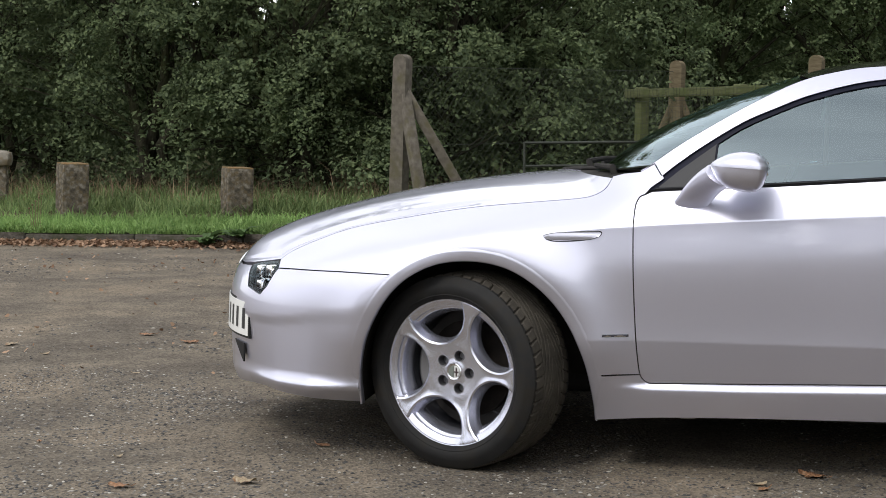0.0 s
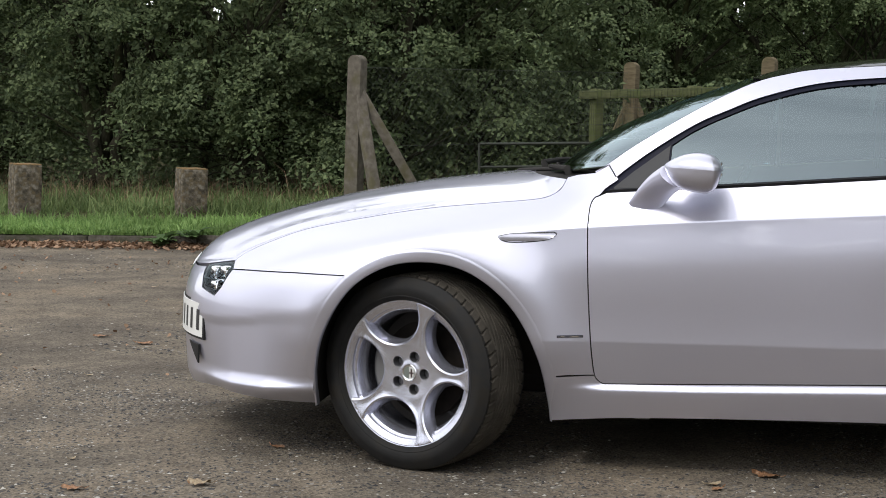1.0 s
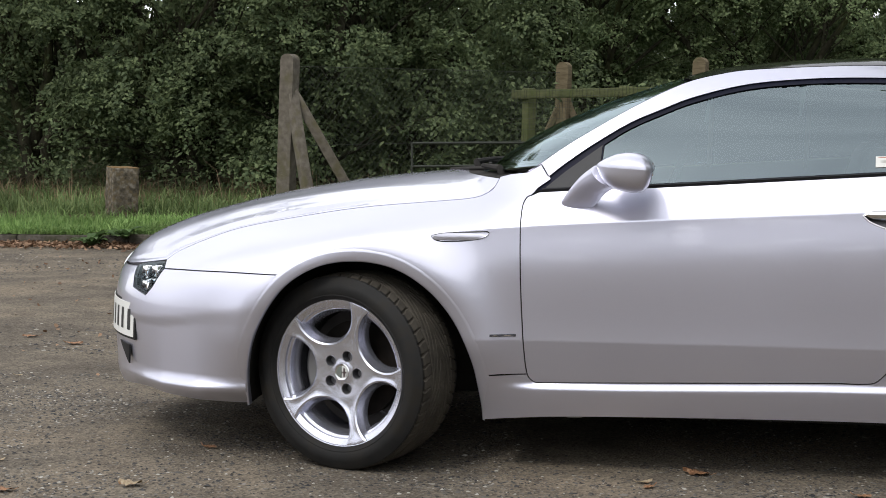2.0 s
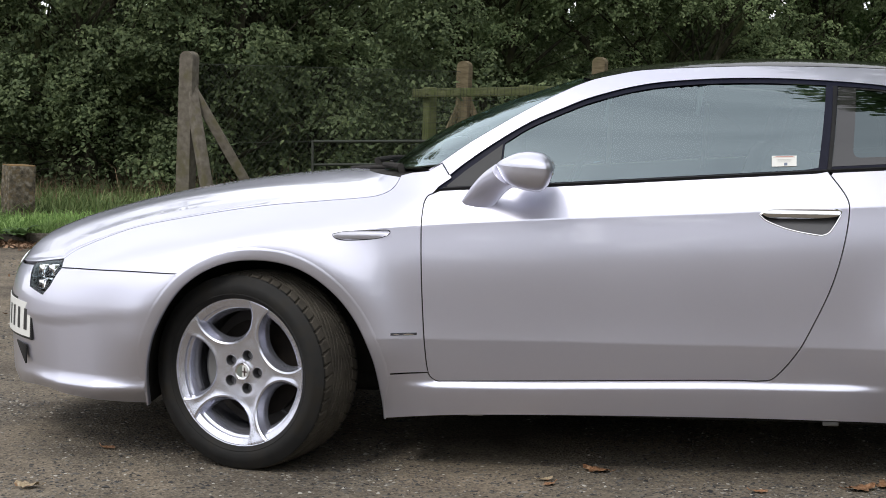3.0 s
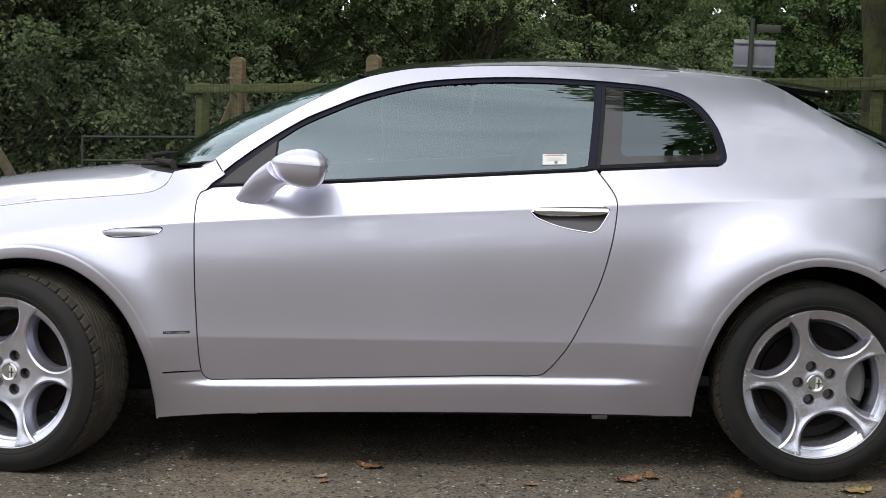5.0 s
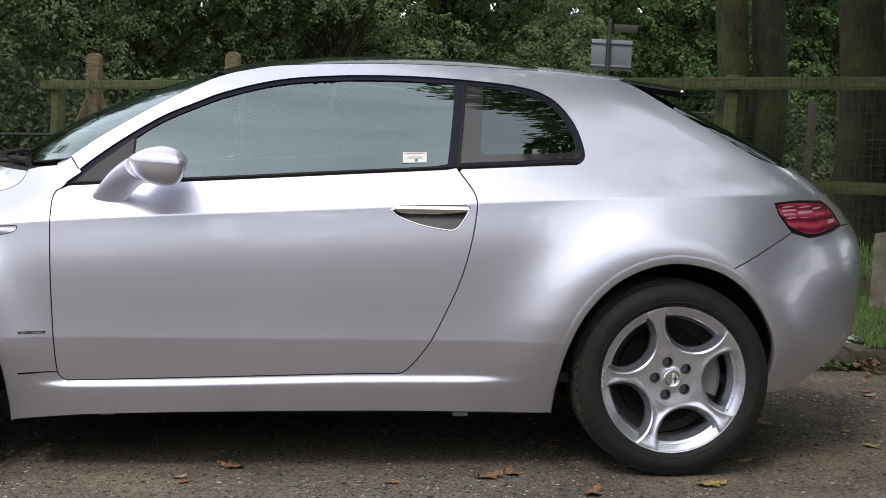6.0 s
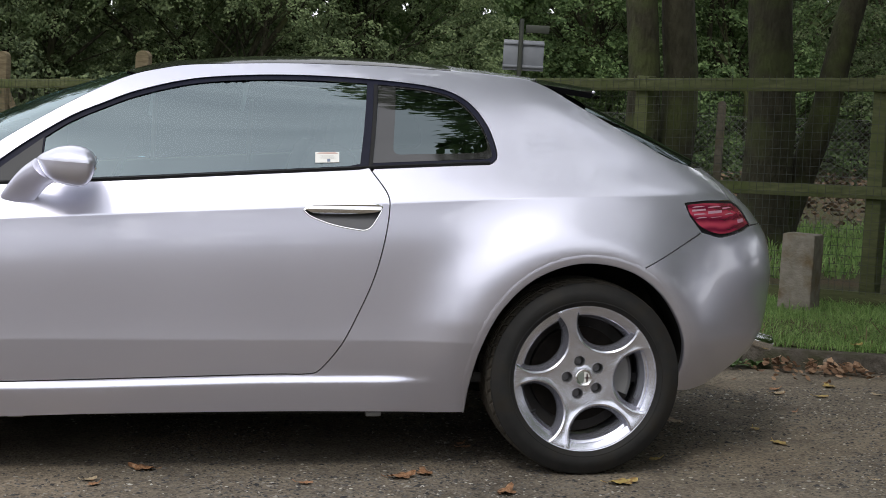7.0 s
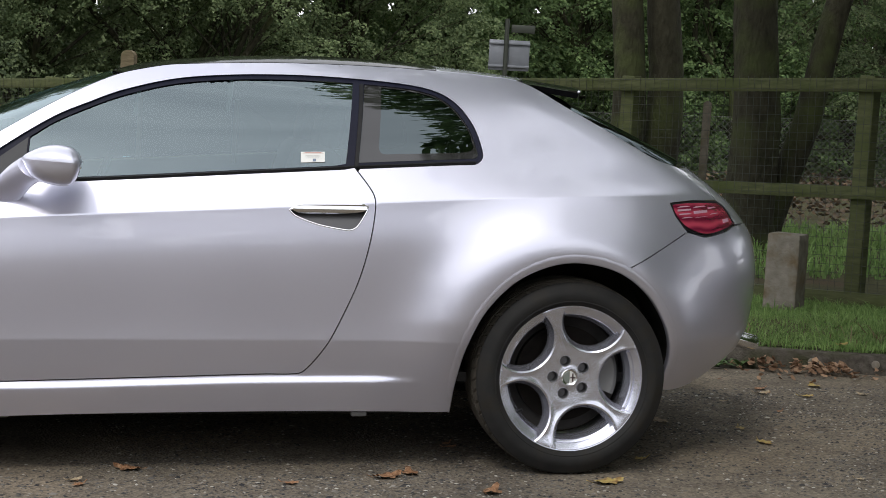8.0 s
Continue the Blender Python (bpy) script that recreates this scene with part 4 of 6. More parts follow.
bole(4.86, 13.23, 0.205, 0.0, "thick mossy trunk with a leaning second stem", (0.12, 0.12, 0.30))

# unseen trees added to the right and behind, to darken reflections and ground
for x, y in ((9.0, 12.6), (9.6, 6.9), (9.8, 1.9), (10.8, -3.8), (12.5, -8.5)):
    tree("hedge_tree", x, y, 7.0, 2.0, 13000, 0.17, OAK, "dark green oak scrub tree in a dense hedge", 0.1, 0.05, 3, 90, 1.9, "hedge trees", boxy=True)
for x, y in ((-14, -22), (-7, -25), (0, -27), (7, -26), (13.5, -23), (20, -16), (-21, -14)):
    tree("background_tree", x, y, 6.5, 3.8, 9000, 0.30, OAK, "unseen tree behind the camera, added to darken reflections", 0.16, 0.3, 2, 60, 2.0, "background trees", boxy=True)

# ---- single fallen leaves ----
LEAF_TONES = [varied("dead_leaf", [(0.16, 0.075, 0.035), (0.30, 0.16, 0.085), (0.42, 0.27, 0.17)], 55, 0.65, bump=0.003, stain=(0.12, 0.06, 0.03), stain_scale=40), varied("yellow_leaf", [(0.26, 0.19, 0.06), (0.40, 0.30, 0.10), (0.46, 0.37, 0.16)], 55, 0.65, bump=0.003, stain=(0.22, 0.13, 0.05), stain_scale=45), varied("pale_leaf", [(0.24, 0.18, 0.11), (0.36, 0.29, 0.19), (0.44, 0.37, 0.27)], 55, 0.65, bump=0.003, stain=(0.19, 0.11, 0.06), stain_scale=45)]


def fallen_leaf(x, y, z, size, turn, tone, curl):
    """A lobed leaf, curled up from the ground."""
    bm = bmesh.new()
    n = 22
    rim = []
    for i in range(n):
        a = 2 * math.pi * i / n
        r = size * 0.5 * (0.62 + 0.38 * abs(math.cos(2.5 * a))) * (1.15 if abs(a - math.pi) > 2.6 else 0.95)
        p = Vector((r * math.cos(a) * 1.15, r * math.sin(a) * 0.8, 0))
        p.z = 0.3 * curl * size * (p.length / size * 2) ** 2 * (0.5 + 0.5 * math.sin(2 * a + turn)) + 0.004 + 0.05 * size * (0.5 + math.sin(7 * a + 3 * turn) / 2)
        rim.append(bm.verts.new(p))
    mid = bm.verts.new((0, 0, 0.006 + 0.1 * size * curl))
    for i in range(n):
        bm.faces.new((mid, rim[i], rim[(i + 1) % n]))
    tube(bm, [(-size * 0.5, 0, 0.006), (-size * 0.75, 0.06 * size, 0.012 + 0.1 * size * curl)], 0.0015, 4)
    ob = part("fallen_leaf", bm, LEAF_TONES[tone], angle=180)
    ob.matrix_basis = Matrix.Translation((x, y, z)) @ Euler((0, 0, turn)).to_matrix().to_4x4()
    return tagged(ob, ("curled brown dead leaf on tarmac", "yellow fallen leaf lying on tarmac", "pale dry fallen leaf on tarmac")[tone], "leaf", "fallen leaves")


FALLEN = [
    (-2.102, 4.838, 0.000, 0.064, 0, 0.5),
    (-1.744, 4.977, 0.000, 0.068, 2, 0.9),
    (-1.680, 5.576, 0.000, 0.056, 0, 0.4),
    (-3.318, 8.004, 0.000, 0.071, 0, 0.4),
    (-3.025, 7.808, 0.000, 0.085, 0, 0.4),
    (-3.834, 7.540, 0.000, 0.075, 2, 0.5),
    (-3.537, 7.293, 0.000, 0.041, 2, 0.4),
    (-2.287, 5.246, 0.000, 0.026, 2, 0.5),
    (-3.861, 10.172, 0.000, 0.041, 2, 0.4),
    (-2.910, 6.871, 0.000, 0.028, 2, 0.3),
    (-0.173, 5.245, 0.000, 0.044, 0, 0.4),
    (-2.656, 5.419, 0.000, 0.027, 0, 0.3),
    (-0.024, 5.457, 0.000, 0.084, 0, 0.4),
    (-0.192, 5.303, 0.000, 0.044, 2, 0.5),
    (0.866, 5.361, 0.000, 0.077, 0, 0.3),
    (0.778, 5.306, 0.000, 0.086, 0, 0.5),
    (0.466, 5.233, 0.000, 0.047, 0, 0.4),
    (1.064, 5.767, 0.000, 0.045, 0, 0.3),
    (1.474, 5.200, 0.000, 0.094, 1, 0.3),
    (1.694, 5.552, 0.000, 0.052, 1, 0.4),
    (2.639, 6.952, 0.000, 0.057, 0, 0.5),
    (2.605, 6.840, 0.000, 0.060, 2, 0.5),
    (2.913, 7.025, 0.000, 0.077, 1, 0.3),
    (2.772, 6.770, 0.000, 0.056, 1, 0.3),
    (2.232, 5.814, 0.000, 0.072, 1, 0.3),
    (2.237, 6.079, 0.000, 0.050, 1, 0.3),
    (1.969, 6.230, 0.000, 0.083, 2, 0.1),
    (1.067, 5.827, 0.000, 0.042, 0, 0.4),
    (1.076, 5.078, 0.000, 0.083, 0, 0.5),
    (3.237, 7.493, 0.115, 0.052, 1, 0.5),
    (3.043, 6.811, 0.000, 0.043, 2, 0.4),
    (2.526, 6.423, 0.000, 0.035, 0, 0.4),
    (2.370, 6.653, 0.000, 0.027, 2, 0.4),
    (2.334, 5.213, 0.000, 0.029, 2, 0.3),
]
for x, y, z, size, tone, curl in FALLEN:
    fallen_leaf(x, y, z, size, rng.uniform(0, 6.28), tone, curl)


def weed(x, y, z, spread, n, label):
    """A low rosette of broad leaves."""
    root = tagged(empty("weed", (x, y, z)), label, "weed")
    for k in range(n):
        a, reach = rng.uniform(0, 2 * math.pi), spread * rng.uniform(0.45, 1.1)
        up = rng.uniform(0.5, 1.7)
        bm = bmesh.new()
        rows = []
        for t in np.linspace(0, 1, 6):
            wdt = reach * 0.20 * math.sin(math.pi * min(1, 0.12 + 0.88 * t)) ** 0.8
            c = np.array((math.cos(a) * reach * t, math.sin(a) * reach * t, up * reach * (t - 0.75 * t * t)))
            sd = np.array((-math.sin(a), math.cos(a), 0)) * wdt
            rows.append([c - sd, c + np.array((0, 0, -0.12 * wdt)), c + sd])
        ribbon(bm, rows)
        part("leaf", bm, WEED, root, angle=180)


WEED = leaf_material("weed_leaves", (0.055, 0.105, 0.035), (0.14, 0.21, 0.075), 0.5, 0.3)
weed(-4.80, 12.80, 0.02, 0.21, 20, "broad-leaved green dock plant at the kerb")
weed(-4.58, 12.95, 0.07, 0.19, 18, "broad-leaved green dock plant at the kerb")
weed(2.66, 7.58, 0.0, 0.11, 10, "small green weed at the foot of the kerb")
weed(2.78, 7.60, 0.0, 0.09, 8, "small green weed at the foot of the kerb")
stalk = tagged(empty("dry_stalk", (-6.35, 12.90, 0.08)), "tall dry seed stalk on the verge", "plant")
for k in range(5):
    bm = bmesh.new()
    tube(bm, [(0.02 * k, 0, 0), (0.02 * k - 0.01, 0, 0.12), (0.03 * k - 0.03, 0.01, 0.20 + 0.03 * k)], [0.003, 0.0025, 0.0015], 5)
    bmesh.ops.create_icosphere(bm, subdivisions=1, radius=0.010, matrix=Matrix.Translation((0.03 * k - 0.03, 0.01, 0.20 + 0.03 * k)))
    part("stem", bm, DRYGRASS, stalk)
for x, dz in ((3.07, 0.045), (3.335, 0.05)):
    bm = lathe([(0.0005, -0.002), (0.016, -0.002), (0.019, 0.0), (0.019, 0.004)], 18)
    bm.transform(Matrix.Translation((x, float(kerb_y(x)) - 0.002, dz)) @ Euler((0, 0, -0.45)).to_matrix().to_4x4())
    part("lichen_patch", bm, PALE, kerb)


# ---- the car: silver three-door coupe, nose to -x; local y = 0 is its middle, the near flank is at -y ----
CAR_Y = 6.216
FRONT_X, REAR_X, HUB_Z = -1.140, 1.379, 0.317
nose_x = Curve((0.15, -2.14), (0.24, -2.168), (0.36, -2.168), (0.5, -2.162), (0.58, -2.142), (0.64, -2.09), (0.70, -2.0), (0.76, -1.88), (0.83, -1.62), (0.9, -1.3), (1.0, -1.1))
tail_x = Curve((0.15, 2.02), (0.3, 2.14), (0.45, 2.215), (0.62, 2.232), (0.74, 2.212), (0.84, 2.145), (0.92, 2.05), (1.0, 1.94), (1.1, 1.75), (1.2, 1.58), (1.3, 1.46), (1.4, 1.4))
tail_len = Curve((0.2, 0.75), (0.75, 0.75), (0.95, 0.6), (1.1, 0.42), (1.3, 0.36))
crease_z = Curve((-2.2, 0.585), (-1.8, 0.60), (-1.5, 0.665), (-1.15, 0.735), (-0.9, 0.768), (-0.69, 0.79), (-0.15, 0.825), (0.375, 0.853), (0.725, 0.874), (1.07, 0.893), (1.68, 0.913), (2.2, 0.915))
belt_z = Curve((-2.2, 0.66), (-1.79, 0.69), (-1.51, 0.774), (-1.288, 0.816), (-1.1, 0.845), (-0.75, 0.885), (-0.56, 0.905), (-0.155, 0.928), (0.375, 0.963), (0.817, 0.991), (1.055, 1.004), (1.7, 1.02), (2.2, 1.02))
belt_w = Curve((-2.2, 0.76), (-1.5, 0.80), (-1.1, 0.785), (-0.75, 0.79), (-0.56, 0.832), (-0.155, 0.848), (0.4, 0.852), (1.05, 0.845), (1.7, 0.80), (2.2, 0.78))
roof_w = Curve((-0.6, 0.56), (0.1, 0.545), (0.6, 0.54), (1.1, 0.53), (1.6, 0.52))
plan = Curve((-2.2, 1.0), (-1.15, 0.998), (-0.4, 0.992), (0.5, 0.984), (1.37, 0.976), (2.2, 0.98))
strip_z = Curve((-0.75, 0.288), (-0.32, 0.292), (0.03, 0.301), (0.39, 0.310), (0.74, 0.312), (1.0, 0.306))
skirt_fade = Curve((-0.74, 1.0), (0.7, 1.0), (0.92, 0.0), (1.2, 0.0))
sharp_crease = Curve((-1.0, 0.0), (-0.7, 0.75), (-0.5, 1.0), (1.2, 0.8), (1.75, 0.0))


arch_f = [(-1.490, 0.186), (-1.481, 0.322), (-1.439, 0.458), (-1.353, 0.587), (-1.238, 0.661), (-1.109, 0.682), (-0.981, 0.660), (-0.872, 0.592), (-0.791, 0.493), (-0.738, 0.369), (-0.716, 0.24), (-0.711, 0.165)]
arch_r = [(0.990, 0.198), (0.998, 0.303), (1.026, 0.43), (1.086, 0.548), (1.193, 0.649), (1.339, 0.699), (1.489, 0.680), (1.606, 0.607), (1.687, 0.488), (1.711, 0.377), (1.690, 0.268)]
AF, AR = rounded(arch_f, 8), rounded(arch_r, 8)


def arch_polar(line, cx, cz):
    a, r = np.arctan2(line[:, 0] - cx, line[:, 1] - cz), np.hypot(line[:, 0] - cx, line[:, 1] - cz)
    o = np.argsort(a)
    return cx, cz, a[o], r[o]


ARCHES = [arch_polar(AF, -1.105, 0.315), arch_polar(AR, 1.355, 0.335)]


LIPS = ((0.031, 0.0055), (0.019, 0.0040))


def half_width(x, z):
    """How far the flank stands out from the middle at (x, z)."""
    x, z = np.broadcast_arrays(np.asarray(x, float), np.asarray(z, float))
    zc, zb, wb = crease_z(x), belt_z(x), belt_w(x)
    one = np.ones_like(x)
    top = np.maximum(1.315, zb + 0.3)
    zs = np.stack([0.13 * one, 0.24 * one, 0.33 * one, 0.438 * one, zc - 0.14, zc, zb, zb + 0.17, top])
    ws = np.stack([0.818 * one, 0.856 * one, 0.881 * one, 0.904 * one, 0.915 * one, 0.904 * one, wb, wb - 0.10, roof_w(x)])
    h, d = np.diff(zs, axis=0), np.diff(ws, axis=0) / np.diff(zs, axis=0)
    m = np.zeros_like(zs)
    m[0], m[-1] = d[0], d[-1] * 1.6
    for i in range(1, 8):
        s = np.where(d[i - 1] * d[i] > 0, 2 * d[i - 1] * d[i] / np.where(d[i - 1] + d[i] == 0, 1, d[i - 1] + d[i]), 0)
        m[i] = s
    low, high = m.copy(), m.copy()
    k = sharp_crease(x)
    low[5] = m[5] * (1 - k) + k * d[4] * 0.8
    high[5] = m[5] * (1 - k) + k * d[5] * 0.95
    low[3] = 0.9 * d[2]
    high[3] = 0.3 * d[3]
    w = np.zeros_like(x)
    for i in range(8):
        sel = (z >= zs[i]) & (z <= zs[i + 1]) if i else (z <= zs[1])
        if i == 7:
            sel = z >= zs[7]
        t = (z - zs[i]) / h[i]
        a, b, ma, mb = ws[i], ws[i + 1], high[i] * h[i], low[i + 1] * h[i]
        v = a + ma * t + (3 * (b - a) - 2 * ma - mb) * t * t + (2 * (a - b) + ma + mb) * t ** 3
        w = np.where(sel, v, w)
    w = w * plan(x)
    step = np.clip((strip_z(x) + 0.012 - z) / 0.024, 0, 1)
    w = w + 0.016 * step * step * (3 - 2 * step) * skirt_fade(x) * np.clip((x + 0.66) / 0.12, 0, 1)
    rf = np.hypot(x + 1.105, z - 0.315)
    w = w + 0.027 * np.exp(-((np.maximum(rf, 0.40) - 0.40) / 0.09) ** 2) * np.clip((z - 0.2) / 0.2, 0, 1)
    rr = np.hypot(x - 1.355, z - 0.335)
    w = w + 0.054 * np.exp(-((np.maximum(rr, 0.39) - 0.39) / 0.13) ** 2) * np.clip((z - 0.1) / 0.4, 0, 1)
    for (cx, cz, angles, radii), (lip, fold_in) in zip(ARCHES, LIPS):
        e = np.hypot(x - cx, z - cz) - np.interp(np.arctan2(x - cx, z - cz), angles, radii)
        w = w - fold_in * np.clip((lip - e) / lip, 0, 1.3) * (e > -0.05)
    df = np.clip((x - nose_x(z)) / 0.92, 0, 1)
    dr = np.clip((tail_x(z) - x) / tail_len(z), 0, 1)
    return w * np.sqrt(1 - (1 - df) ** 2.6) * np.sqrt(1 - (1 - dr) ** 2.6)


def flank(out=0.0, side=-1):
    """Lifts (x, z) onto the flank; out: metres proud of it. side -1: the near flank."""
    return lambda x, z: np.stack([x, side * (half_width(x, z) + out), z + 0 * x], 1)


def prow(out=0.0):
    """Lifts (y, z) onto the nose, y across the car."""
    def put(y, z):
        f = np.clip(np.abs(y) / 0.90, 0, 0.999)
        d = 0.92 * (1 - (1 - f * f) ** (1 / 2.6))
        return np.stack([nose_x(z) + d - out, y, z + 0 * y], 1)
    return put


FOLDS = [(crease_z, (-0.004, 0.0, 0.004)), (lambda x: 0.438 + 0 * x, (-0.005, 0.0, 0.005)), (strip_z, (-0.014, -0.007, 0.0, 0.007, 0.014))]


def both(fn):
    """Build a part for the near flank (-1) and the far flank (1)."""
    return [fn(-1), fn(1)]


car = tagged(empty("car", (0, CAR_Y, 0)), "silver three-door coupe parked on rough tarmac", "car")

# outlines on the flank, in (x, z)
af_cut = int(np.argmin(np.abs(AF[:36, 1] - 0.629)))
af_seam = int(np.argmin(np.abs(AF[:, 1] - 0.319) + 10 * (AF[:, 0] < -1)))
ar_cut = int(np.argmin(np.hypot(AR[:, 0] - 1.515, AR[:, 1] - 0.668)))
shut = rounded([(-1.822, 0.645), (-1.79, 0.671), (-1.681, 0.718), (-1.544, 0.763), (-1.308, 0.810), (-1.112, 0.841), (-0.919, 0.861), (-0.755, 0.879), (-0.700, 0.903), (-0.676, 0.945)], 6)
lamp_f = rounded([(-1.950, 0.617), (-1.950, 0.617), (-1.90, 0.629), (-1.826, 0.640), (-1.826, 0.640), (-1.808, 0.620), (-1.845, 0.56), (-1.875, 0.530), (-1.875, 0.530), (-1.945, 0.548), (-1.945, 0.548)], 5, True)
tail_lamp = rounded([(1.704, 0.886), (1.706, 0.868), (1.720, 0.842), (1.763, 0.802), (1.844, 0.779), (1.943, 0.793), (2.001, 0.807), (2.001, 0.807), (1.982, 0.841), (1.958, 0.870), (1.925, 0.890), (1.925, 0.890), (1.80, 0.896), (1.718, 0.893)], 5, True)
door_line = rounded([(-0.560, 0.893), (-0.577, 0.885), (-0.588, 0.858), (-0.590, 0.79), (-0.586, 0.611), (-0.577, 0.432), (-0.566, 0.328), (-0.545, 0.303), (-0.52, 0.300), (-0.144, 0.311), (0.388, 0.327), (0.47, 0.327), (0.515, 0.338), (0.581, 0.419), (0.632, 0.518), (0.681, 0.635), (0.713, 0.759), (0.727, 0.865), (0.717, 0.909), (0.664, 0.982), (0.664, 0.982)], 6)
belt_line = np.array([(x, float(belt_z(x)) - 0.004) for x in np.linspace(0.63, -0.54, 40)])
window_line = rounded([(-0.563, 0.897), (-0.513, 0.948), (-0.411, 1.027), (-0.271, 1.115), (-0.164, 1.163), (-0.056, 1.205), (0.108, 1.245), (0.291, 1.263), (0.475, 1.268), (0.658, 1.263), (0.841, 1.249), (0.94, 1.229), (1.005, 1.19), (1.052, 1.125), (1.075, 1.06), (1.078, 1.022), (1.062, 1.004)], 6)
screen_edge = rounded([(-0.585, 0.962), (-0.5, 1.022), (-0.418, 1.076), (-0.276, 1.160), (-0.17, 1.216), (-0.08, 1.255), (0.0, 1.276), (0.109, 1.294), (0.388, 1.308), (0.574, 1.310), (0.76, 1.308), (0.965, 1.300)], 6)
c_edge = rounded([(0.965, 1.300), (1.12, 1.288), (1.255, 1.268), (1.394, 1.190), (1.574, 1.095), (1.70, 1.028), (1.80, 0.998), (1.885, 0.955), (1.925, 0.890)], 6)

# bonnet
def bonnet_net(us, vs, proud=0.0):
    tip = rounded([(-2.132, 0.598), (-2.085, 0.660), (-2.026, 0.703), (-1.869, 0.764), (-1.603, 0.836), (-1.365, 0.883), (-1.151, 0.913), (-0.941, 0.934), (-0.86, 0.940)], 10)
    seg = np.r_[0, np.cumsum(np.hypot(*np.diff(tip, axis=0).T))]
    front = rounded([(-2.11, 0.604), (-2.04, 0.611), (-1.955, 0.622), (-1.88, 0.635), (-1.822, 0.645)], 6)
    edge = np.concatenate([front[:-1], shut])
    eseg = np.r_[0, np.cumsum(np.hypot(*np.diff(edge, axis=0).T))]
    rows = []
    for u in us:
        e = [np.interp(u * eseg[-1], eseg, edge[:, i]) for i in (0, 1)]
        c = [np.interp(u * seg[-1], seg, tip[:, i]) for i in (0, 1)]
        we = float(half_width(e[0], e[1]))
        row = []
        for v in vs:
            b = 1 - abs(v)
            rise = 1 - (1 - b) ** 2.1
            lift = 0.006 * math.exp(-((abs(v) - 0.62) / 0.12) ** 2) * math.sin(math.pi * min(1, u * 1.1))
            lift += 0.012 * math.sin(math.pi * min(1, max(0, (u - 0.03) / 0.72))) ** 0.8 * float(np.interp(b, [0, 0.02, 0.085, 0.115, 0.2], [0, 0, -1, 0.25, 0]))
            row.append((e[0] + (c[0] - e[0]) * rise, -we * v * 0.997, e[1] + (c[1] - e[1]) * rise + lift + proud))
        rows.append(row)
    return rows


bm = bmesh.new()
ribbon(bm, bonnet_net(np.linspace(0.01, 0.995, 60), np.r_[np.linspace(1, 0.8, 25)[:-1], np.linspace(0.8, 0.6, 8)[:-1], np.linspace(0.6, -0.6, 24), np.linspace(-0.6, -0.8, 8)[1:], np.linspace(-0.8, -1, 25)[1:]]))
rim = [e for e in bm.edges if len(e.link_faces) == 1]
for q in bmesh.ops.extrude_edge_only(bm, edges=rim)["geom"]:
    if isinstance(q, bmesh.types.BMVert):
        q.co += Vector((0.0, -0.012 * (1 if q.co.y > 0 else -1), -0.012))
part("bonnet", bm, PAINT, car, angle=24)

# front bumper, one skin round the nose
lip_bottom = [(-2.06, 0.185), (-1.95, 0.202), (-1.863, 0.212), (-1.711, 0.201), (-1.594, 0.192), (-1.490, 0.186)]
nose_line = [(float(nose_x(z)) + 0.0008, z) for z in np.linspace(0.60, 0.185, 30)]
bumper_out = np.concatenate([np.array(nose_line), np.array(lip_bottom), AF[1:af_cut + 1], np.array([(-1.429, 0.630), (-1.553, 0.629), (-1.676, 0.626), (-1.738, 0.624), (-1.808, 0.620), (-1.845, 0.56), (-1.875, 0.530), (-1.945, 0.548), (-1.952, 0.614), (-2.03, 0.605)])])


def bumper_skin(x, z):
    w = half_width(x, z)
    upright = 0.92 * np.clip((-1.50 - x) / 0.16, 0, 1) * np.clip((x + 1.95) / 0.15, 0, 1)
    w = w + upright * np.where(z < 0.52, np.clip(half_width(x, 0.52 + 0 * z) - w, 0, 0.06), 0)
    fade = np.clip((x + 2.08) / 0.2, 0, 1)
    ledge = np.clip((0.290 - z) / 0.040, 0, 1)
    tuck = np.clip((0.240 - z) / 0.06, 0, 1)
    return np.stack([x, -(w + 0.014 * ledge * ledge * fade - 0.060 * tuck * fade), z], 1)


both(lambda s: patch("front_bumper", bumper_out, lambda x, z: bumper_skin(x, z) * np.array((1, -s, 1)), PAINT, car, step=0.013, inward=(0, -s, 0), folds=[(lambda x: 0.247 + 0 * x, (-0.004, 0.0, 0.004)), (lambda x: 0.290 + 0 * x, (0.0,))]))

# front wings
# door front edge runs down to the sill seam
i_top = int(np.argmin(np.hypot(door_line[:, 0] + 0.560, door_line[:, 1] - 0.893)))
i_low = int(np.argmin(np.hypot(door_line[:, 0] + 0.566, door_line[:, 1] - 0.328)))
wing_out = np.concatenate([AF[af_cut:af_seam + 1], np.array([(-0.65, 0.325)]), door_line[i_top:i_low + 1][::-1], np.array([(-0.535, 0.925), (-0.508, 0.943), (-0.540, 0.987), (-0.585, 0.962), (-0.64, 0.955)]), shut[::-1], np.array([(-1.808, 0.620), (-1.738, 0.624), (-1.676, 0.626), (-1.553, 0.629), (-1.429, 0.630)])])
both(lambda s: patch("front_wing", wing_out, flank(0, s), PAINT, car, step=0.016, folds=FOLDS, inward=(0, -s, 0)))

# doors: skin, then window ledge
handle_line = rounded([(0.456, 0.847), (0.456, 0.847), (0.470, 0.858), (0.50, 0.864), (0.69, 0.867), (0.702, 0.861), (0.700, 0.848), (0.672, 0.802), (0.655, 0.790), (0.636, 0.788), (0.55, 0.803), (0.48, 0.828)], 5, True)
door_out = np.concatenate([door_line, belt_line])
doors = both(lambda s: patch("door", door_out, flank(0, s), PAINT, car, holes=[handle_line], step=0.018, folds=FOLDS, inward=(0, -s, 0)))

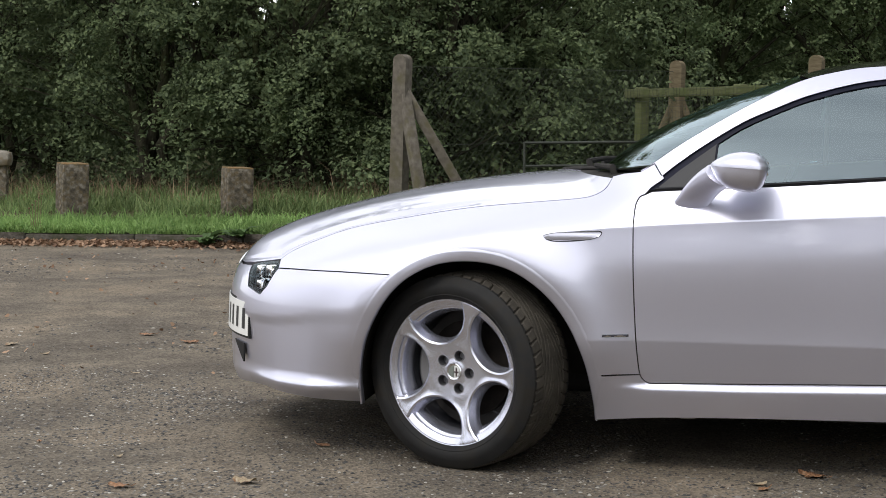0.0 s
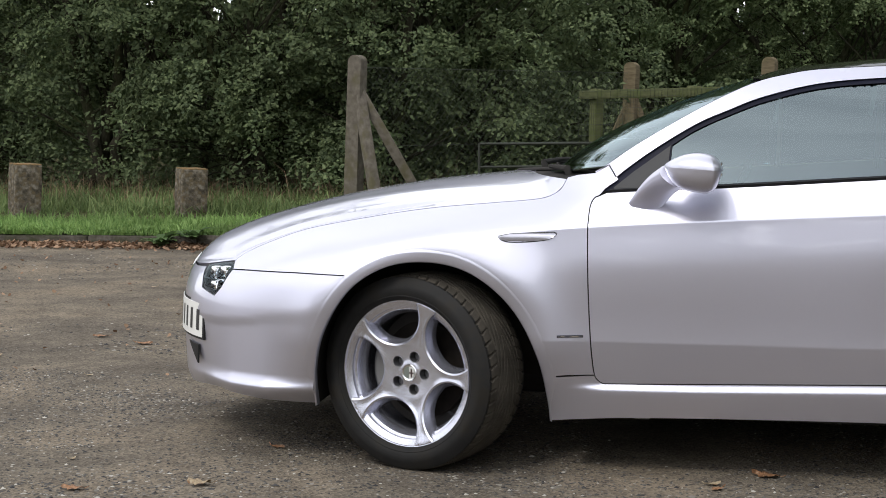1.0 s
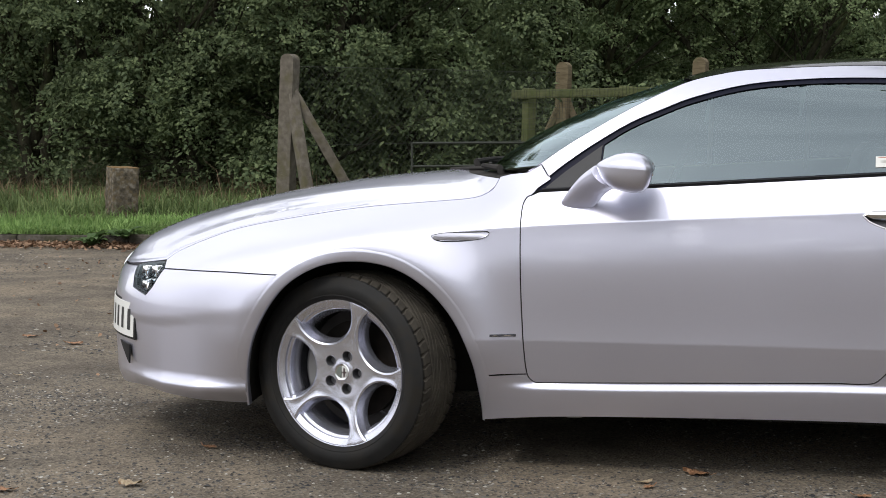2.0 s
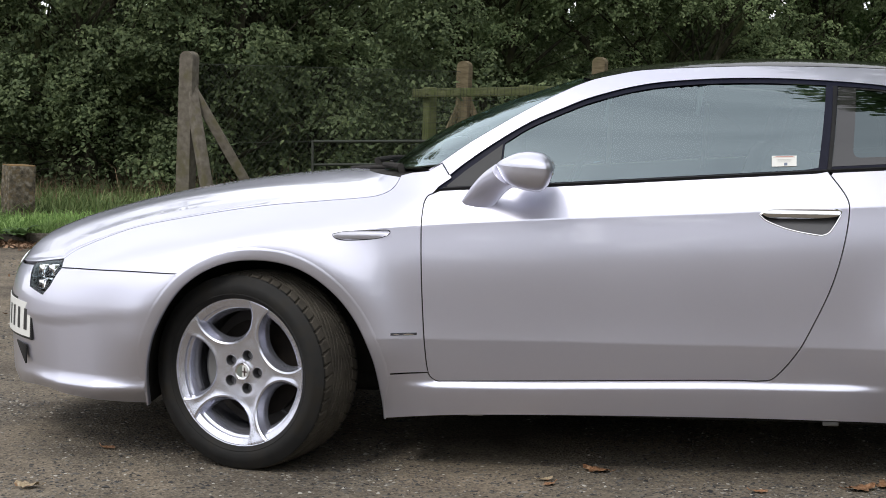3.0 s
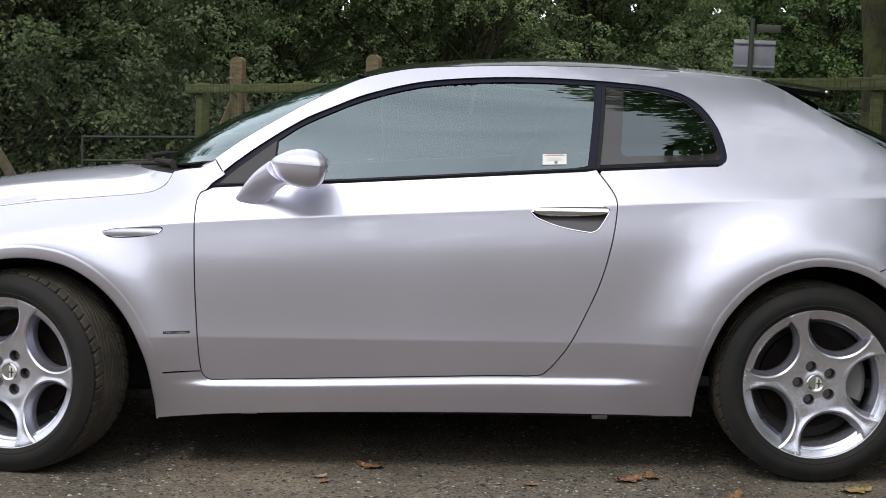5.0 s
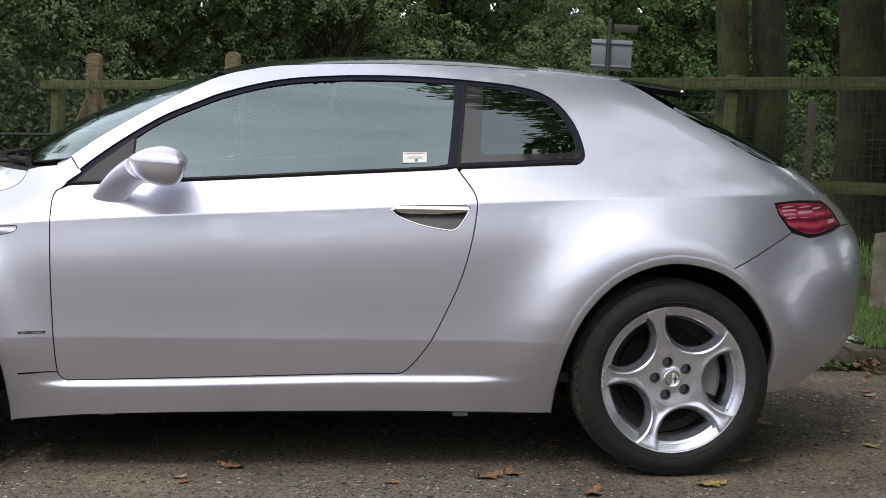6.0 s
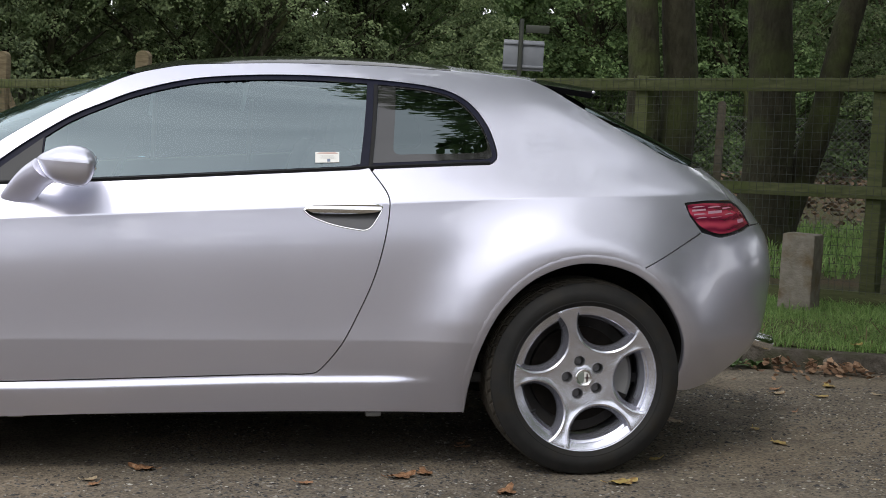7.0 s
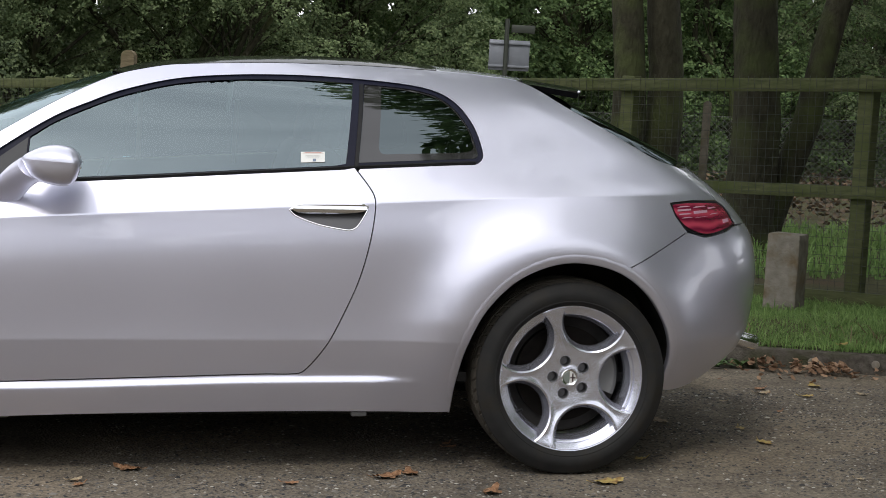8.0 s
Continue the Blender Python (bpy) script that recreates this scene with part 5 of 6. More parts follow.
# body side: sill, rear quarter, roof rail and pillar in one pressing
sill_bottom = rounded([(-0.715, 0.166), (-0.623, 0.176), (-0.498, 0.187), (-0.142, 0.197), (0.392, 0.203), (0.748, 0.201), (0.90, 0.197), (0.990, 0.198)], 5)
seam_r = rounded([(1.515, 0.668), (1.635, 0.728), (1.765, 0.795)], 6)
low_door = door_line[i_low:]
side_out = np.concatenate([
    sill_bottom, AR[1:ar_cut + 1], seam_r[1:], np.array([(1.720, 0.848), (1.703, 0.889), (1.80, 0.895), (1.925, 0.890)]),
    c_edge[::-1][1:], screen_edge[::-1][1:], np.array([(-0.540, 0.987), (-0.508, 0.943), (-0.535, 0.925)]),
    window_line[2:], np.array([(float(x), float(belt_z(x)) - 0.004) for x in np.linspace(1.05, 0.68, 14)]),
    low_door[::-1][1:], np.array([(-0.60, 0.326), (-0.719, 0.319)])])
both(lambda s: patch("body_side", side_out, flank(0, s), PAINT, car, step=0.017, folds=FOLDS, inward=(0, -s, 0)))

# rear bumper, one skin round the tail
tail_line = [(float(tail_x(z)) - 0.0008, z) for z in np.linspace(0.36, 0.79, 26)]
rear_out = np.concatenate([AR[ar_cut:], rounded([(1.69, 0.268), (1.75, 0.262), (1.83, 0.275), (1.944, 0.322), (2.05, 0.362), (2.14, 0.36)], 5)[1:], np.array(tail_line), rounded([(2.13, 0.802), (2.001, 0.805), (1.943, 0.791), (1.844, 0.777), (1.80, 0.786), (1.765, 0.795)], 4)[:-1], seam_r[::-1]])
both(lambda s: patch("rear_bumper", rear_out, flank(0, s), PAINT, car, step=0.014, inward=(0, -s, 0)))
# tailgate below the rear screen
gate_out = np.concatenate([np.array([(1.80, 0.997), (1.885, 0.955), (1.925, 0.890), (1.958, 0.870), (1.982, 0.841), (2.001, 0.807)]), np.array([(2.13, 0.802)]), np.array([(float(tail_x(z)) - 0.0008, z) for z in np.linspace(0.80, 0.99, 14)])])
both(lambda s: patch("tailgate", gate_out, flank(0, s), PAINT, car, step=0.014, inward=(0, -s, 0)))

# wheel arch lips and liners
for s in (-1, 1):
    for line, cx, cz, lip in ((AF, -1.105, 0.315, LIPS[0][0]), (AR, 1.355, 0.335, LIPS[1][0])):
        w = half_width(line[:, 0], line[:, 1])
        out = line - np.array((cx, cz))
        out /= np.linalg.norm(out, axis=1)[:, None]
        bm = bmesh.new()
        lines = []
        for grow, lift in ((lip + 0.010, -0.0010), (lip, 0.0011), (lip - 0.004, 0.0015), (lip / 2, 0.0018), (0.001, 0.0018), (-0.002, 0.0005), (-0.004, -0.004), (-0.003, -0.03)):
            pl = line + out * grow * (np.clip((line[:, 1:] - 0.21) / 0.09, 0.12, 1) if grow > 0.002 else 1)
            ww = half_width(pl[:, 0], pl[:, 1]) if grow > 0 else w
            lines.append([(a, s * (q + lift), b) for (a, b), q in zip(pl, ww)])
        ribbon(bm, lines)
        part("wheel_arch_lip", bm, PAINT, car, angle=80)
        bm = bmesh.new()
        a = [(p[0], s * (q - 0.02), p[1]) for p, q in zip(line + out * 0.006, w)]
        b = [(p[0], s * (q - 0.40), p[1]) for p, q in zip(line + out * 0.03, w)]
        ribbon(bm, [a, b])
        vs = [bm.verts.new(p) for p in b]
        mid = bm.verts.new((cx, s * 0.46, cz))
        for p, q in zip(vs, vs[1:]):
            bm.faces.new((p, q, mid))
        part("wheel_arch_liner", bm, LINER, car)

# floor pan and closing panels
bm = bmesh.new()
add_box(bm, (1.60, 1.60, 0.10), pose(0.13, 0, 0.235), 0.02)
add_box(bm, (0.36, 1.1, 0.1), pose(-1.66, 0, 0.27), 0.02)
add_box(bm, (0.75, 0.9, 0.12), pose(-1.1, 0, 0.25), 0.02)
add_box(bm, (1.0, 0.85, 0.12), pose(1.45, 0, 0.28), 0.02)
part("underbody", bm, BLACK, car)
bm = bmesh.new()
add_box(bm, (0.2, 0.5, 0.10), pose(1.95, 0.0, 0.34), 0.04)
part("silencer", bm, BRAKE, car)

for s in (-1, 1):
    for x in (-0.42, 0.70):
        bm = box_bm((0.05, 0.03, 0.016), pose(x, s * 0.80, 0.189), 0.004)
        part("jacking_point", bm, CALIPER, car)

# windows: trim band, glass, B-pillar, quarter light
zone = np.concatenate([window_line, np.array([(float(x), float(belt_z(x)) + 0.0) for x in np.linspace(1.05, -0.55, 60)])])
glass_front = np.concatenate([rounded([(-0.352, 0.917), (-0.352, 0.917), (-0.341, 1.052), (-0.341, 1.052), (-0.264, 1.101), (-0.159, 1.149), (-0.051, 1.190), (0.11, 1.230), (0.291, 1.248), (0.475, 1.253), (0.676, 1.248), (0.676, 1.248), (0.638, 0.992), (0.638, 0.992)], 6), np.array([(float(x), float(belt_z(x)) + 0.007) for x in np.linspace(0.60, -0.33, 24)])])
glass_rear = rounded([(0.712, 1.246), (0.712, 1.246), (0.84, 1.237), (0.93, 1.219), (0.990, 1.183), (1.038, 1.119), (1.061, 1.055), (1.065, 1.025), (1.05, 1.016), (1.05, 1.016), (0.90, 1.008), (0.678, 0.995), (0.678, 0.995)], 6, True)
for s in (-1, 1):
    patch("window_trim", zone, flank(-0.010, s), TRIM, car, holes=[glass_front, glass_rear], step=0.014, gap=0.0, flange=0.008, inward=(0, -s, 0), label="dark blue-black window surround")
    patch("window_glass", glass_front, flank(-0.0155, s), GLASS, car, step=0.02, gap=-0.004, flange=0.003, inward=(0, -s, 0), label="clear grey-green side window glass")
    patch("quarter_light", glass_rear, flank(-0.0155, s), DARKGLASS, car, step=0.02, gap=-0.004, flange=0.003, inward=(0, -s, 0), label="dark privacy quarter window glass")
    sail = np.concatenate([np.array([(-0.355, 0.917), (-0.345, 1.052), (-0.40, 1.012), (-0.46, 0.968)]), np.array([(-0.52, 0.918), (-0.515, 0.905)])])
    patch("mirror_sail_panel", sail, flank(-0.007, s), shader("sail_grey", (0.030, 0.030, 0.032), 0.6)[0], car, step=0.02, gap=0.001, flange=0.005, inward=(0, -s, 0))
    # belt moulding
    bm = bmesh.new()
    xs = np.linspace(-0.53, 1.055, 60)
    lines = [[(x, s * (half_width(x, belt_z(x)) + o), belt_z(x) + dz) for x in xs] for o, dz in ((-0.008, -0.004), (0.001, -0.003), (0.002, 0.003), (-0.004, 0.006), (-0.017, 0.006))]
    ribbon(bm, [[tuple(map(float, p)) for p in ln] for ln in lines])
    part("belt_moulding", bm, BLACK, car)
    # black edge print round the quarter light, division bar
    inner = rounded([(0.768, 1.236), (0.768, 1.236), (0.845, 1.229), (0.93, 1.212), (0.987, 1.177), (1.034, 1.115), (1.052, 1.06), (1.048, 1.045), (1.02, 1.036), (0.80, 1.026), (0.757, 1.026), (0.746, 1.045)], 5, True)
    patch("edge_print", shrunk(spaced(glass_rear, 0.012), 0.001), flank(-0.0140, s), EDGEPRINT, car, holes=[inner], step=0.014, gap=0.0, flange=0.0)
    bar = np.array([(0.664, 0.985), (0.676, 0.985), (0.709, 1.246), (0.697, 1.246)])
    patch("division_bar", bar, flank(-0.003, s), BLACK, car, step=0.02, gap=0.0, flange=0.008, inward=(0, -s, 0))

# warning sticker, set just outside the door glass so it looks bright
st = patch("window_sticker", np.array([(0.495, 0.993), (0.571, 0.996), (0.572, 1.028), (0.496, 1.026)]), flank(-0.0117, -1), WHITE, car, step=0.02, gap=0, flange=0.0, label="small white sticker with red header")
patch("sticker_header", np.array([(0.499, 1.0215), (0.569, 1.023), (0.5695, 1.0265), (0.499, 1.0245)]), flank(-0.0110, -1), shader("sticker_red", (0.45, 0.22, 0.18), 0.5)[0], st, step=0.02, gap=0, flange=0)
patch("sticker_mark", np.array([(0.533, 0.997), (0.543, 0.9975), (0.543, 1.006), (0.533, 1.0055)]), flank(-0.0110, -1), shader("sticker_blue", (0.16, 0.20, 0.28), 0.5)[0], st, step=0.02, gap=0, flange=0)
for k in range(3):
    z = 1.008 + 0.0035 * k
    patch("sticker_bar", np.array([(0.506, z - 0.001), (0.562, z), (0.562, z + 0.0012), (0.506, z + 0.0002)]), flank(-0.0110, -1), shader("sticker_grey", (0.4, 0.4, 0.38), 0.5)[0], st, step=0.02, gap=0, flange=0)

# door handles
for s, d in zip((-1, 1), doors):
    # recess colour is darkened to stand in for the shade inside it
    patch("handle_recess", shrunk(spaced(handle_line, 0.008), -0.003), lambda x, z, s=s: np.stack([x, s * (half_width(x, z) - 0.006 - 0.022 * np.clip((z - 0.79) / 0.06, 0, 1)), z], 1), shader("recess_shade", (0.085, 0.085, 0.09), 0.4, 0.5)[0], d, step=0.01, gap=0, flange=0)
    flap = rounded([(0.462, 0.850), (0.462, 0.850), (0.478, 0.860), (0.51, 0.865), (0.685, 0.867), (0.700, 0.860), (0.690, 0.847), (0.64, 0.840), (0.55, 0.835), (0.49, 0.838)], 5, True)
    patch("handle_flap", flap, lambda x, z, s=s: np.stack([x, s * (half_width(x, z) + 0.006 - 0.009 * ((z - 0.852) / 0.015) ** 2), z], 1), CHROME, d, step=0.004, gap=0, flange=0.012, inward=(0, -s, 0), label="chrome pull flap")
    bm = bmesh.new()
    ln = spaced(handle_line, 0.012)
    pts = [(a, s * float(half_width(a, b) + 0.0005), b) for a, b in ln]
    tube(bm, pts + pts[:1], 0.0025, 6)
    part("handle_surround", bm, CHROME, d, "thin chrome surround")

# side repeaters and badges on the wings
for s in (-1, 1):
    vent = rounded([(-0.870, 0.764), (-0.870, 0.764), (-0.834, 0.772), (-0.76, 0.777), (-0.697, 0.780), (-0.688, 0.776), (-0.692, 0.768), (-0.715, 0.757), (-0.77, 0.749), (-0.834, 0.747), (-0.86, 0.753)], 5, True)
    patch("side_repeater", vent, lambda x, z, s=s: np.stack([x, s * (half_width(x, z) + 0.007 - 0.010 * ((z - 0.763) / 0.016) ** 2), z], 1), shader("repeater_lens", (0.55, 0.55, 0.62), 0.15, 0.5)[0], car, step=0.008, gap=0, flange=0.01, inward=(0, -s, 0), label="pale translucent indicator lens")
    bm = bmesh.new()
    pts = [(a, s * float(half_width(a, b) + 0.0005), b) for a, b in spaced(vent, 0.012)]
    tube(bm, pts + pts[:1], 0.002, 5)
    part("repeater_surround", bm, GLOSSBLACK, car)
    bg = patch("wing_badge", np.array([(-0.681, 0.449), (-0.600, 0.4505), (-0.600, 0.4585), (-0.681, 0.457)]), flank(0.003, s), shader("badge_dark", (0.10, 0.10, 0.12), 0.25, 0.6)[0], car, step=0.02, gap=0, flange=0.004, inward=(0, -s, 0), label="thin dark badge strip")
    for x0, x1 in ((-0.676, -0.652), (-0.645, -0.606)):
        patch("badge_bar", np.array([(x0, 0.4515), (x1, 0.452), (x1, 0.4555), (x0, 0.455)]), flank(0.0048, s), CHROME, bg, step=0.02, gap=0, flange=0)

# roof, screens and spoiler
def cross_net(edge_pts, mid_pts, n_long, vs, power=2.0, squeeze=0.998, drop=0.0):
    e, c = np.asarray(edge_pts, float), np.asarray(mid_pts, float)
    es = np.r_[0, np.cumsum(np.hypot(*np.diff(e, axis=0).T))]
    cs = np.r_[0, np.cumsum(np.hypot(*np.diff(c, axis=0).T))]
    rows = []
    for u in np.linspace(0, 1, n_long):
        a = [np.interp(u * es[-1], es, e[:, i]) for i in (0, 1)]
        b = [np.interp(u * cs[-1], cs, c[:, i]) for i in (0, 1)]
        we = float(half_width(a[0], a[1])) * squeeze
        rows.append([(a[0] + (b[0] - a[0]) * (1 - abs(v) ** power), -we * v, a[1] + (b[1] - a[1]) * (1 - abs(v) ** power) - drop) for v in vs])
    return rows


def sheet(name, rows, material, label="", thick=0.006):
    bm = bmesh.new()
    ribbon(bm, rows)
    rim = [e for e in bm.edges if len(e.link_faces) == 1]
    for q in bmesh.ops.extrude_edge_only(bm, edges=rim)["geom"]:
        if isinstance(q, bmesh.types.BMVert):
            q.co.z -= thick
    return part(name, bm, material, car, label, angle=50)


VS = np.linspace(1, -1, 41)
se = screen_edge
cut = int(np.argmin(np.abs(se[:, 0] + 0.085)))
screen_mid = rounded([(-0.82, 0.942), (-0.776, 0.960), (-0.674, 1.037), (-0.552, 1.107), (-0.389, 1.178), (-0.24, 1.229), (-0.11, 1.271)], 8)
sheet("windscreen", cross_net(se[2:cut], screen_mid, 40, VS, 2.3, 0.985), SCREEN, "curved clear windscreen", 0.005)
roof_mid = rounded([(-0.105, 1.273), (0.017, 1.305), (0.221, 1.329), (0.424, 1.341), (0.628, 1.3445), (0.832, 1.338), (0.99, 1.327)], 8)
sheet("roof_glass", cross_net(se[cut + 1:], roof_mid, 40, VS, 2.4, 0.997), ROOF, "black panoramic glass roof", 0.01)
rear_roof_edge = c_edge[:int(np.argmin(np.abs(c_edge[:, 0] - 1.262)))]
sheet("roof_rear", cross_net(rear_roof_edge, rounded([(1.0, 1.326), (1.12, 1.314), (1.241, 1.300), (1.33, 1.289)], 8), 16, VS, 2.4, 0.997), PAINT, "", 0.02)
k0, k1 = int(np.argmin(np.abs(c_edge[:, 0] - 1.262))), int(np.argmin(np.abs(c_edge[:, 0] - 1.80)))
glass_mid = rounded([(1.40, 1.245), (1.53, 1.195), (1.72, 1.11), (1.90, 1.022)], 8)
sheet("rear_screen", cross_net(c_edge[k0:k1], glass_mid, 30, VS, 2.6, 0.99), REARGLASS, "dark rear window glass", 0.006)
bm = bmesh.new()
sp_rows = []
for u, (xo, zt, zb) in enumerate(((1.262, 0.0, -0.016), (1.33, 0.0, -0.02), (1.40, -0.004, -0.02), (1.46, -0.012, -0.022), (1.485, -0.018, -0.023))):
    t = (xo - 1.262) / 0.223
    wmax = 0.55 - 0.10 * t
    top = [(xo + 0.06 * (1 - v * v), -wmax * v, 1.266 + 0.024 * (1 - abs(v) ** 2.4) - 0.027 * t) for v in VS]
    sp_rows.append(top)
ribbon(bm, sp_rows)
rim = [e for e in bm.edges if len(e.link_faces) == 1]
for q in bmesh.ops.extrude_edge_only(bm, edges=rim)["geom"]:
    if isinstance(q, bmesh.types.BMVert):
        q.co += Vector((-0.01, 0, -0.018))
part("rear_spoiler", bm, ROOF, car, "gloss black roof spoiler", angle=50)
bm = bmesh.new()
bmesh.ops.create_uvsphere(bm, u_segments=12, v_segments=8, radius=0.0065, matrix=pose(1.492, -0.42, 1.243))
part("washer_jet", bm, ALLOY, car)

# bonnet-to-screen scuttle and wipers
bm = bmesh.new()
rows = []
for t in np.linspace(0, 1, 6):
    rows.append([(-0.90 + 0.11 * t + 0.21 * abs(v) ** 2, -0.70 * v, 0.934 + 0.018 * t - 0.004 * abs(v)) for v in VS])
ribbon(bm, rows)
part("scuttle_panel", bm, LINER, car)
for blade, pivot in ((((-0.595, -0.60, 0.966), (-0.70, -0.45, 0.968), (-0.84, -0.18, 0.958), (-0.96, 0.10, 0.942)), (-0.69, -0.54, 0.945)), (((-0.80, 0.0, 0.966), (-0.82, 0.2, 0.965), (-0.74, 0.45, 0.966), (-0.65, 0.58, 0.966)), (-0.84, -0.02, 0.945))):
    bm = bmesh.new()
    tube(bm, [(p[0], p[1], p[2] - 0.010) for p in rounded(blade, 5)], 0.0065, 8)
    arm = part("wiper", bm, LINER, car)
    bm = bmesh.new()
    p, q, r = Vector(pivot) - Vector((0, 0, 0.008)), Vector(blade[1]) - Vector((0, 0, 0.010)), Vector(blade[2]) - Vector((0, 0, 0.010))
    tube(bm, [p, p + Vector((-0.01, 0, 0.028)), p.lerp(r, 0.45) + Vector((-0.02, 0, 0.024)), q.lerp(r, 0.6) + Vector((0, 0, 0.012))], [0.014, 0.012, 0.008, 0.006], 8)
    part("wiper_arm", bm, LINER, arm)

# door mirrors
def mirror(s):
    bm = bmesh.new()
    rings, n = [], 28
    for t in np.linspace(0, 1, 12):
        c = Vector((-0.412, s * 0.862, 0.872)).lerp(Vector((-0.318, s * 0.975, 0.962)), t)
        c.z += 0.012 * math.sin(math.pi * t)
        a, by, bz = 0.054 - 0.008 * t, 0.012 + 0.040 * t ** 0.6, 0.020 + 0.010 * t
        rings.append([bm.verts.new(c + Vector((a * math.cos(g) - 0.25 * bz * math.sin(g), -s * 0.35 * by * math.sin(g), bz * math.sin(g) - 0.30 * a * math.cos(g) * t))) for g in np.linspace(0, 2 * math.pi, n, endpoint=False)])
    for a, b in zip(rings, rings[1:]):
        for k in range(n):
            bm.faces.new((a[k], a[(k + 1) % n], b[(k + 1) % n], b[k]))
    bm.faces.new(rings[0])
    bm.faces.new(rings[-1])
    arm = part("mirror", bm, PAINT, car, "silver door mirror on a slim arm")

    heart = Vector((-0.262, s * 0.980, 0.990))
    crown = Curve((-0.090, 0.0005), (-0.080, 0.011), (-0.055, 0.027), (-0.02, 0.042), (0.02, 0.0485), (0.05, 0.045), (0.074, 0.032), (0.085, 0.016), (0.090, 0.001))
    keel = Curve((-0.090, 0.002), (-0.078, 0.030), (-0.055, 0.058), (-0.02, 0.072), (0.035, 0.077), (0.055, 0.072), (0.072, 0.055), (0.084, 0.028), (0.090, 0.004))
    girth = Curve((-0.090, 0.010), (-0.07, 0.046), (-0.03, 0.076), (0.02, 0.088), (0.06, 0.088), (0.082, 0.076), (0.090, 0.050))

    def shell(name, height, sign, grow, mat):
        """Half of the housing, above or below its seam."""
        bm = bmesh.new()
        rows = []
        for a in np.r_[np.linspace(-0.0899, -0.06, 8)[:-1], np.linspace(-0.06, 0.06, 16)[:-1], np.linspace(0.06, 0.0899, 12)]:
            row = []
            for g in np.linspace(0, math.pi, 23):
                cg, sg = math.cos(g), math.sin(g)
                yy = float(girth(a)) * math.copysign(abs(cg) ** 0.85, cg) * grow
                zz = sign * float(height(a)) * sg ** 0.8 * grow
                row.append(heart + Vector((a * grow, s * yy, zz - 0.055 * (a + 0.03))))
            rows.append(row)
        ribbon(bm, rows)
        if sign > 0:
            ribbon(bm, [[r[0] for r in rows], [r[-1] for r in rows]])
        bmesh.ops.contextual_create(bm, geom=[v for v in bm.verts if abs(v.co.x - heart.x - 0.0899 * grow) < 1e-5])
        bmesh.ops.remove_doubles(bm, verts=bm.verts, dist=1e-4)
        part(name, bm, mat, arm, angle=50)
    shell("mirror_cap", crown, 1, 1.0, PAINT)
    shell("mirror_housing", keel, -1, 0.965, PAINT)
    bm = bmesh.new()
    add_box(bm, (0.003, 0.06, 0.04), pose(-0.1775, s * 0.980, 0.985), 0.0)
    part("mirror_glass", bm, CHROME, arm)


both(mirror)

# front lamps: dark bowls, chrome projectors, clear cover
for s in (-1, 1):
    bowl = patch("headlamp", lamp_f, lambda x, z, s=s: np.stack([x + 0.03, s * (half_width(x, z) - 0.035), z], 1), GLOSSBLACK, car, step=0.02, gap=-0.004, flange=0, label="headlamp cluster with chrome projectors behind clear cover")
    patch("headlamp_edge", shrunk(spaced(lamp_f, 0.01), -0.004), lambda x, z, s=s: np.stack([x + 0.004, s * (half_width(x, z) - 0.006), z], 1), BLACK, bowl, holes=[shrunk(spaced(lamp_f, 0.01), 0.008)], step=0.012, gap=0, flange=0.03, inward=(0, -s, 0))
    for x, z, wide, high in ((-1.848, 0.607, 0.040, 0.042), (-1.898, 0.602, 0.040, 0.042), (-1.884, 0.560, 0.040, 0.034)):
        w = float(half_width(x, z))
        bend = math.degrees(math.atan2(float(half_width(x + 0.02, z)) - w, 0.02))
        at = pose(x + 0.006, s * (w - 0.019), z, 0, 0, s * bend)
        bm = bmesh.new()
        add_box(bm, (wide, 0.03, high), at, 0.008)
        lamp_body = part("projector_lamp", bm, CHROME, bowl, "chrome projector lamp in a square bezel")
        bm = lathe([(0.0005, 0.006), (wide * 0.16, 0.005), (wide * 0.24, 0.0), (wide * 0.26, -0.006)], 20, 'z')
        bm.transform(at @ pose(0, s * 0.015, -high * 0.08, -s * 90, 0, 0))
        part("lamp_lens", bm, GLOSSBLACK, lamp_body, "dark projector lens")
    bm = bmesh.new()
    tube(bm, [(a, s * (float(half_width(a, 0.581)) - 0.012), 0.581) for a in np.linspace(-1.945, -1.835, 8)], 0.0045, 8)
    part("lamp_bar", bm, CHROME, bowl)
    patch("headlamp_cover", lamp_f, flank(-0.002, s), CLEAR, bowl, step=0.02, gap=0.0005, flange=0.0)

# nose details: shield grille, intakes and plate
shield = rounded([(0, 0.31), (0, 0.31), (0.10, 0.42), (0.15, 0.53), (0.155, 0.60), (0.13, 0.618), (0, 0.622), (-0.13, 0.618), (-0.155, 0.60), (-0.15, 0.53), (-0.10, 0.42)], 5, True)
g = patch("grille", shield, prow(0.004), BLACK, car, step=0.02, gap=0, flange=0.01, inward=(1, 0, 0), label="black shield grille with chrome frame")
bm = bmesh.new()
pts = [tuple(prow(0.006)(np.array([a]), np.array([b]))[0]) for a, b in spaced(shield, 0.02)]
tube(bm, pts + pts[:1], 0.007, 6)
part("grille_frame", bm, CHROME, g)
for z in np.linspace(0.40, 0.59, 6):
    half = 0.14 * min(1, (z - 0.30) / 0.24)
    bm = bmesh.new()
    tube(bm, [tuple(prow(0.008)(np.array([y]), np.array([z]))[0]) for y in np.linspace(-half, half, 7)], 0.004, 6)
    part("grille_bar", bm, CHROME, g)
